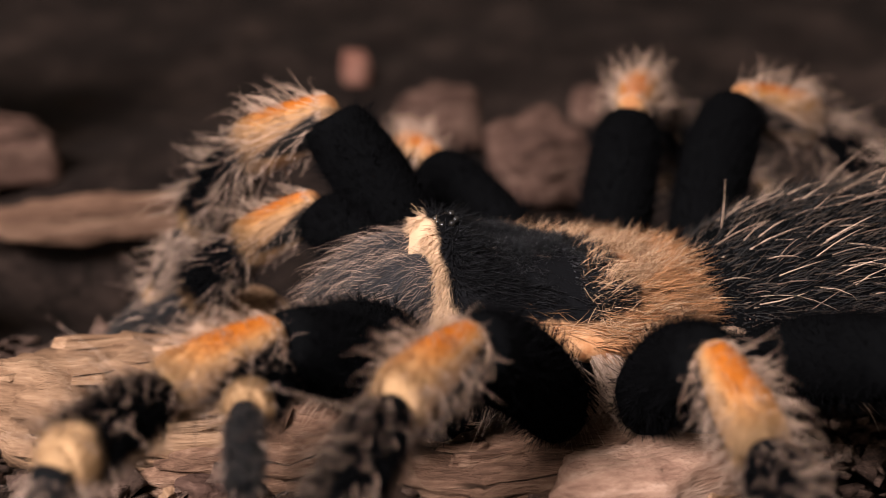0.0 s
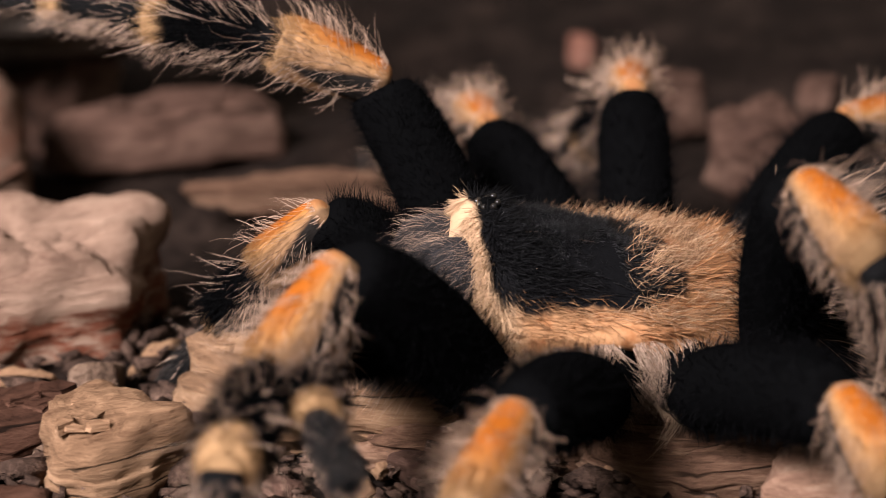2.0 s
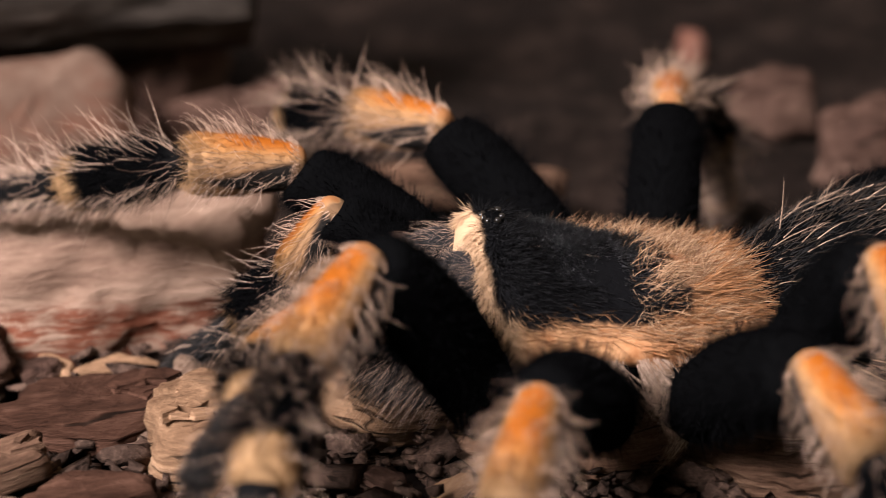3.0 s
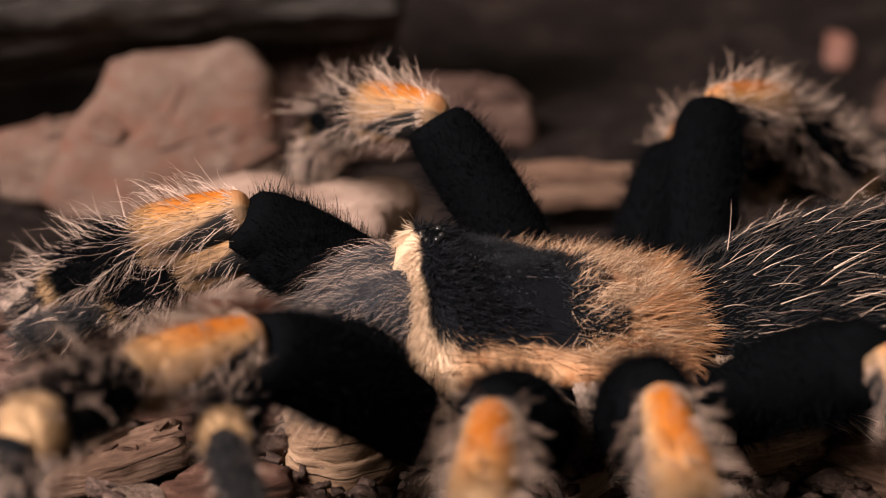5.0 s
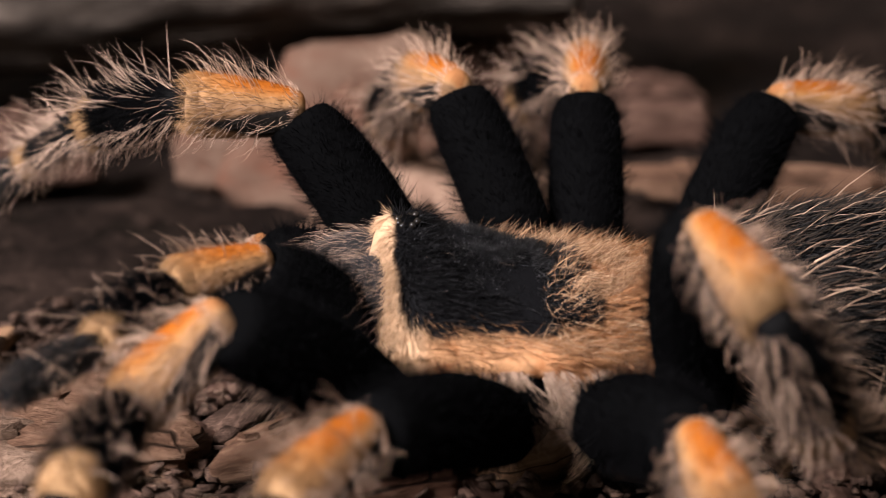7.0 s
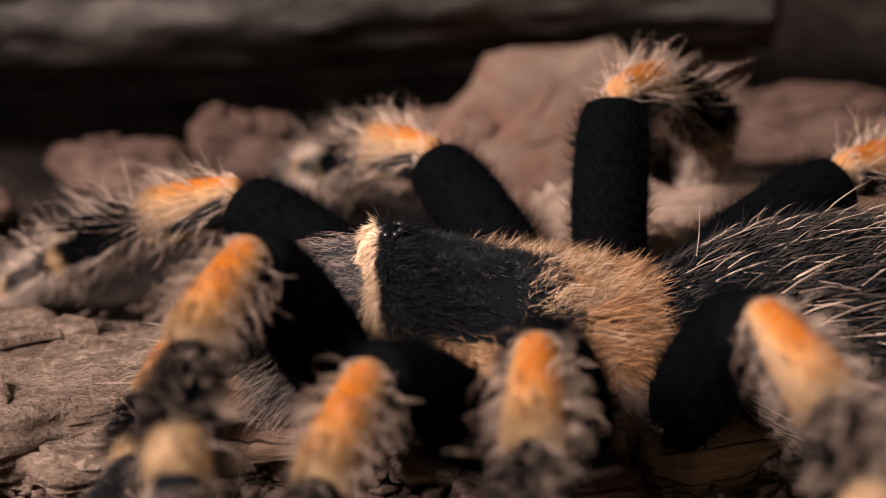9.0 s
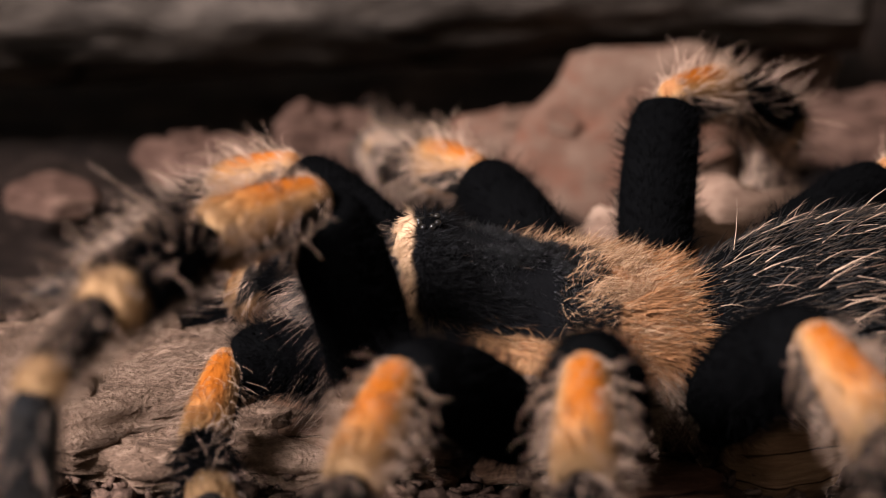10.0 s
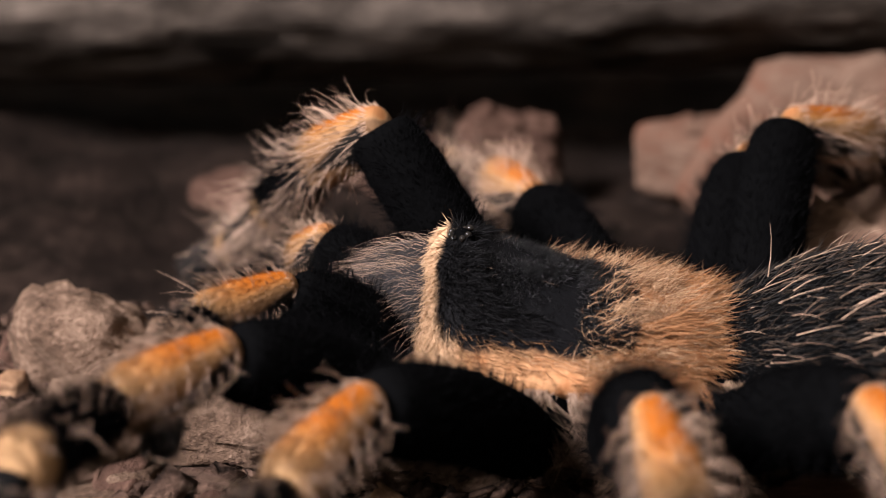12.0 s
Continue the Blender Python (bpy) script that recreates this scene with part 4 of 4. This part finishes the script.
# for the legs whose lower parts show: time, then bearing and rise of tibia, metatarsus (not on the palps) and tarsus
TAIL_TURNS = {}
TAIL_TURNS["R1"] = [(0, 65, -47, 41, -61, 29, -46), (0.5, 51, -45, 45, -48, 34, -54), (1, 49, -17, 47, -43, 12, -32), (1.5, 40, 3, 22, 2, 39, 8), (2, 38, 3, 32, 5, 36, 7), (2.5, 32, -2, 36, 2, 34, -2), (3, 36, -16, 41, -17, 25, -18), (5, 45, -33, 49, -39, 33, -27), (5.5, 49, -39, 62, -46, 31, -43), (6, 53, -41, 48, -63, 22, -34), (6.5, 57, -39, 38, -75, 20, -45), (7, 46, -19, 44, -32, 2, -41), (9, 38, -29, 44, -33, 18, -25), (9.5, 41, -30, 31, -41, 28, -17), (10, 47, -36, 38, -32, 24, -33), (10.5, 55, -35, 43, -31, 31, -35), (11, 59, -36, 44, -30, 29, -29), (11.5, 58, -37, 51, -38, 39, -33), (12, 57, -37, 48, -37, 40, -33)]
TAIL_TURNS["L1"] = [(0, 48, -2, 48, -76, 48, -34), (0.5, 53, -6, 53, -38, 53, -31), (1, 61, -11, 61, -43, 61, -31), (1.5, 64, -6, 64, -60, 64, -31), (2.5, 71, -9, 71, -76, 71, -36), (3, 70, -14, 70, -76, 70, -31), (5, 53, 5, 53, -76, 53, -76), (5.5, 59, 3, 59, -76, 59, -34), (6, 67, 5, 67, -61, 67, -31), (6.5, 72, -5, 72, -57, 72, -31), (7, 71, -4, 71, -46, 71, -31), (9, 88, -14, 88, -76, 88, -46), (9.5, 86, -15, 86, -76, 86, -46), (10, 59, -4, 72, -8, 72, -76), (10.5, 55, 6, 55, -76, 55, -76), (11, 65, 8, 65, -76, 65, -76), (11.5, 68, 6, 68, -76, 68, -76), (12, 71, 3, 71, -76, 71, -38)]
TAIL_TURNS["RP"] = [(0, 47, -47, 26, -30), (0.5, 15, -43, -1, -10), (1, 43, -46, -10, -27), (1.5, 49, -53, 29, -47), (2, 56, -50, 46, -48), (5, 39, -32, -9, -15), (5.5, 40, -38, -2, -23)]
TAIL_TURNS["LP"] = [(0, 64, 1, 80, -12), (0.5, 67, 3, 84, -10), (1, 70, 7, 97, -13), (1.5, 76, 6, 110, -10), (2, 85, 2, 95, -7), (2.5, 46, -12, 14, -29), (3, 78, 6, 56, -19), (5, 77, 2, 96, -7), (5.5, 84, 5, 97, 0), (6, 84, -5, 99, 5), (6.5, 71, 4, 44, -2), (7, 51, -10, 47, -5), (10, 97, -6, 89, -2), (10.5, 99, 2, 91, -3), (11, 97, 14, 91, -6), (11.5, 82, -32, 93, -14), (12, 83, -5, 97, -15)]
TAIL_TURNS["R4"] = [(0, 176, -47, 176, 0, 176, -22), (0.5, 173, -44, 173, -3, 173, -22), (1, 174, -44, 174, 1, 174, -22), (1.5, 168, -35, 168, -10, 168, -22), (3, 162, -29, 162, 7, 162, -22), (5, 153, -41, 153, -7, 153, -22), (5.5, 153, -40, 153, -9, 153, -22), (6, 154, -41, 154, -11, 154, -22), (6.5, 154, -39, 154, -12, 154, -22), (7, 154, -38, 154, -13, 154, -22), (9, 148, -26, 148, -12, 148, -22), (10.5, 149, -32, 149, -12, 149, -22), (11, 145, -37, 145, -15, 145, -22), (11.5, 139, -37, 139, -13, 139, -22), (12, 138, -39, 138, -5, 138, -22)]
TAIL_TURNS["R3"] = [(0, 158, -64, 158, -19, 158, -24), (0.5, 70, -39, 104, -40, 104, -34), (1, 45, -27, 118, -53, 118, -27), (1.5, 66, -34, 110, -46, 110, -11), (2, 72, -50, 72, -29, 72, -24), (2.5, 124, -60, 124, -22, 124, -24), (3, 139, -42, 113, -43, 113, -5), (5, 162, -36, 162, -14, 162, -24), (5.5, 171, -41, 171, -18, 171, -24), (6, 120, -50, 120, -35, 120, -24), (6.5, 62, -33, 100, -48, 100, -50), (7, 58, -33, 99, -49, 99, -37), (9, 137, -36, 88, -49, 88, -26), (9.5, 138, -33, 88, -48, 88, -28), (10, 139, -30, 86, -50, 86, -26), (10.5, 138, -23, 95, -48, 95, -34), (11, 136, -30, 136, -48, 136, -24), (12, 136, -17, 136, -26, 136, -24)]
TAIL_TURNS["R2"] = [(0, 96, -30, 96, -4, 96, -23), (2, 83, -31, 83, -18, 83, -23), (2.5, 79, -15, 106, -51, 106, -38), (3, 71, -15, 102, -45, 102, -34), (5, 80, -23, 83, -45, 83, -34), (5.5, 81, -28, 102, -45, 102, -33), (6, 82, -30, 102, -45, 102, -31), (6.5, 79, -31, 109, -45, 109, -37), (7, 84, -34, 113, -46, 113, -27), (9, 75, -27, 75, -14, 75, -23), (9.5, 81, -25, 81, -3, 81, -23), (12, 73, -32, 73, 10, 73, -23)]
TAIL_TURNS["L4"] = [(0, 216, -29, 216, 12, 216, -21), (1, 220, -31, 220, -57, 220, -22), (1.5, 220, -38, 220, -53, 220, -22), (2, 226, -48, 226, -28, 226, -22), (2.5, 224, -54, 224, -19, 224, -22), (3, 224, -55, 224, -8, 224, -22), (5, 232, -38, 232, 12, 232, -19), (6, 227, -44, 227, -26, 227, -22), (6.5, 219, -40, 219, -45, 219, -22), (7, 227, -53, 227, -18, 227, -22), (9, 88, -4, 88, -44, 88, -22), (12, 93, -1, 93, -35, 93, -22)]
# how far forward each hip sits; those that swing have rows of (time, place)
HIP_ROWS = {}
HIP_ROWS["R1"] = [(0, 0.69), (0.5, 0.71), (1, 0.75), (1.5, 0.78), (2, 0.76), (2.5, 0.71), (3, 0.69), (5, 0.68), (5.5, 0.68), (6, 0.68), (6.5, 0.68), (7, 0.68), (9, 0.68), (9.5, 0.68), (10, 0.68), (10.5, 0.68), (11, 0.68), (11.5, 0.68), (12, 0.68)]
HIP_ROWS["R2"] = [(0, -0.36), (0.5, -0.38), (1, -0.37), (1.5, -0.34), (2, -0.3), (2.5, -0.23), (3, -0.17), (5, -0.29), (5.5, -0.3), (6, -0.3), (6.5, -0.31), (7, -0.31), (9, -0.4), (9.5, -0.4), (10, -0.4), (10.5, -0.4), (11, -0.4), (11.5, -0.4), (12, -0.4)]
HIP_ROWS["R3"] = [(0, -0.78), (0.5, -0.71), (1, -0.66), (1.5, -0.64), (2, -0.66), (2.5, -0.71), (3, -0.74), (5, -0.92), (5.5, -0.89), (6, -0.81), (6.5, -0.71), (7, -0.66), (9, -0.94), (9.5, -0.97), (10, -1.0), (10.5, -1.01), (11, -1.02), (11.5, -1.03), (12, -1.04)]
HIP_ROWS["R4"] = [(0, -1.49), (0.5, -1.47), (1, -1.45), (1.5, -1.44), (2, -1.43), (2.5, -1.43), (3, -1.44), (5, -1.45), (5.5, -1.46), (6, -1.45), (6.5, -1.42), (7, -1.38), (9, -1.15), (9.5, -1.2), (10, -1.38), (10.5, -1.42), (11, -1.42), (11.5, -1.43), (12, -1.43)]
HIP_ROWS["L1"] = [(0, 1.07), (0.5, 1.07), (1, 1.07), (1.5, 1.07), (2, 1.07), (2.5, 1.07), (3, 1.07), (5, 1.07), (5.5, 1.07), (6, 1.07), (6.5, 1.07), (7, 1.07), (9, 1.13), (9.5, 1.17), (10, 1.29), (10.5, 1.23), (11, 1.12), (11.5, 1.07), (12, 1.07)]
HIP_ROWS["L2"] = [(0, 0.25)]
HIP_ROWS["L3"] = [(0, -0.42)]
HIP_ROWS["L4"] = [(0, -1.18)]
HIP_ROWS["RP"] = [(0, 1.1)]
HIP_ROWS["LP"] = [(0, 1.1)]
BODY_ROWS = [(0, 0.0504, 0.1635, 0.0000, 179.8), (0.5, 0.0475, 0.1634, -0.0001, 180.7), (1, 0.0447, 0.1634, 0.0002, 181.4), (1.5, 0.0406, 0.1633, 0.0007, 182.5), (2, 0.0361, 0.1632, 0.0013, 183.7), (2.5, 0.0306, 0.1629, 0.0008, 184.5), (3, 0.0282, 0.1629, 0.0003, 185.5), (5, 0.0129, 0.1622, -0.0007, 187.3), (5.5, 0.0092, 0.1619, -0.0005, 187.3), (6, 0.0060, 0.1617, -0.0005, 187.5), (6.5, 0.0030, 0.1616, 0.0003, 188.1), (7, -0.0017, 0.1614, 0.0002, 188.8), (9, -0.0173, 0.1608, -0.0003, 191.5), (9.5, -0.0186, 0.1608, -0.0005, 192.2), (10, -0.0208, 0.1607, 0.0001, 192.7), (10.5, -0.0242, 0.1606, 0.0005, 193.2), (11, -0.0272, 0.1600, -0.0000, 190.8), (11.5, -0.0306, 0.1596, -0.0007, 190.1), (12, -0.0320, 0.1593, -0.0011, 189.0)]


def glide(rows, t):
    """Smooth values between the rows of (t, a, b, ...), without overshoot."""
    r = np.array(rows, float)
    x, y = r[:, 0], r[:, 1:]
    if t <= x[0]:
        return y[0]
    if t >= x[-1]:
        return y[-1]
    h = np.diff(x)[:, None]
    d = np.diff(y, axis=0) / h
    m = np.zeros_like(y)
    m[0], m[-1] = d[0], d[-1]
    prod = d[:-1] * d[1:]
    m[1:-1] = np.where(prod > 0, 2 * prod / np.where(np.abs(d[:-1] + d[1:]) < 1e-9, 1, d[:-1] + d[1:]), 0)
    i = int(np.searchsorted(x, t, "right")) - 1
    s = (t - x[i]) / (x[i + 1] - x[i])
    H = x[i + 1] - x[i]
    return (2 * s**3 - 3 * s**2 + 1) * y[i] + (s**3 - 2 * s**2 + s) * H * m[i] + (3 * s**2 - 2 * s**3) * y[i + 1] + (s**3 - s**2) * H * m[i + 1]


def heading(az, el, side):
    az, el = radians(az), radians(el)
    return Vector((math.cos(el) * math.cos(az), math.cos(el) * math.sin(az) * side, math.sin(el)))


def segment_pose(p, d, out):
    """A segment from p along d, its back turned up and outwards in the plane of the leg."""
    y = Vector((0, 0, 1)).cross(out)
    y = (y - d * y.dot(d)).normalized()
    z = d.cross(y)
    m = Matrix((d, y, z)).transposed().to_4x4()
    m.translation = p
    return m


def leg_at(name, t, floor):
    side, key = (1 if name[0] == "L" else -1), name[1]
    f, p, tb, mt, ts = LENGTHS[key]
    fa, fe = glide(FEMUR_TURNS[name], t)
    pa, pe = glide(PATELLA_TURNS[name], t)
    _, hy, hz = HIPS[key]
    hip = Vector((float(glide(HIP_ROWS[name], t)[0]), hy * side, hz))
    d1, d2 = heading(fa, fe, side), heading(pa, pe, side)
    out = heading(pa, 0, side)
    fore = heading(fa, 0, side)
    knee = hip + d1 * f + d1.cross(Vector((0, 0, 1)).cross(fore)) * 0.07  # on the back of the femur's end
    end = knee + d2 * p

    outward = 0.9 if name == "R2" else 0.15
    ta = pa + (90 - pa) * outward

    def tail(b):
        """The lower segments, bent by b degrees, until the foot meets the ground."""
        e3, e4 = pe - 1.3 * b, max(pe - 1.9 * b, -88)
        e5 = min(e4 + 25, -5) if mt else e4
        return heading(ta, e3, side), heading(ta, e4, side), heading(ta, e5, side)

    if name in TAIL_TURNS:
        row = glide(TAIL_TURNS[name], t)
        d3, d5 = heading(row[0], row[1], side), heading(row[-2], row[-1], side)
        d4 = heading(row[2], row[3], side)
        ta = row[0]
    else:
        lo, hi = 0.0, 70.0
        for _ in range(24):
            mid = (lo + hi) / 2
            d3, d4, d5 = tail(mid)
            if (end + d3 * tb + d4 * mt + d5 * ts).z - 0.12 > floor:
                lo = mid
            else:
                hi = mid
        d3, d4, d5 = tail(lo)
    turned = heading(ta, 0, side)
    a = end + d3 * tb
    c = a + d4 * mt
    poses = {"femur": segment_pose(hip * U, d1, out), "patella": segment_pose((knee - d2 * SEAT) * U, d2, out), "tibia": segment_pose(end * U, d3, turned),
             "tarsus": segment_pose(c * U, d5, turned)}
    if mt:
        poses["metatarsus"] = segment_pose(a * U, d4, turned)
    return poses


def motions():
    walk(spider, [(t, pose(x, y, z, 0, 0, turn)) for t, x, y, z, turn in BODY_ROWS])
    steps = [i * 0.25 for i in range(49)]
    for name, segs in LEGS.items():
        rows = {seg: [] for seg in segs}
        for t in steps:
            floor = -glide(BODY_ROWS, t)[2] / U
            for seg, m in leg_at(name, t, floor).items():
                rows[seg].append((t, m))
        for seg, ob in segs.items():
            walk(ob, rows[seg])


underside()
motions()
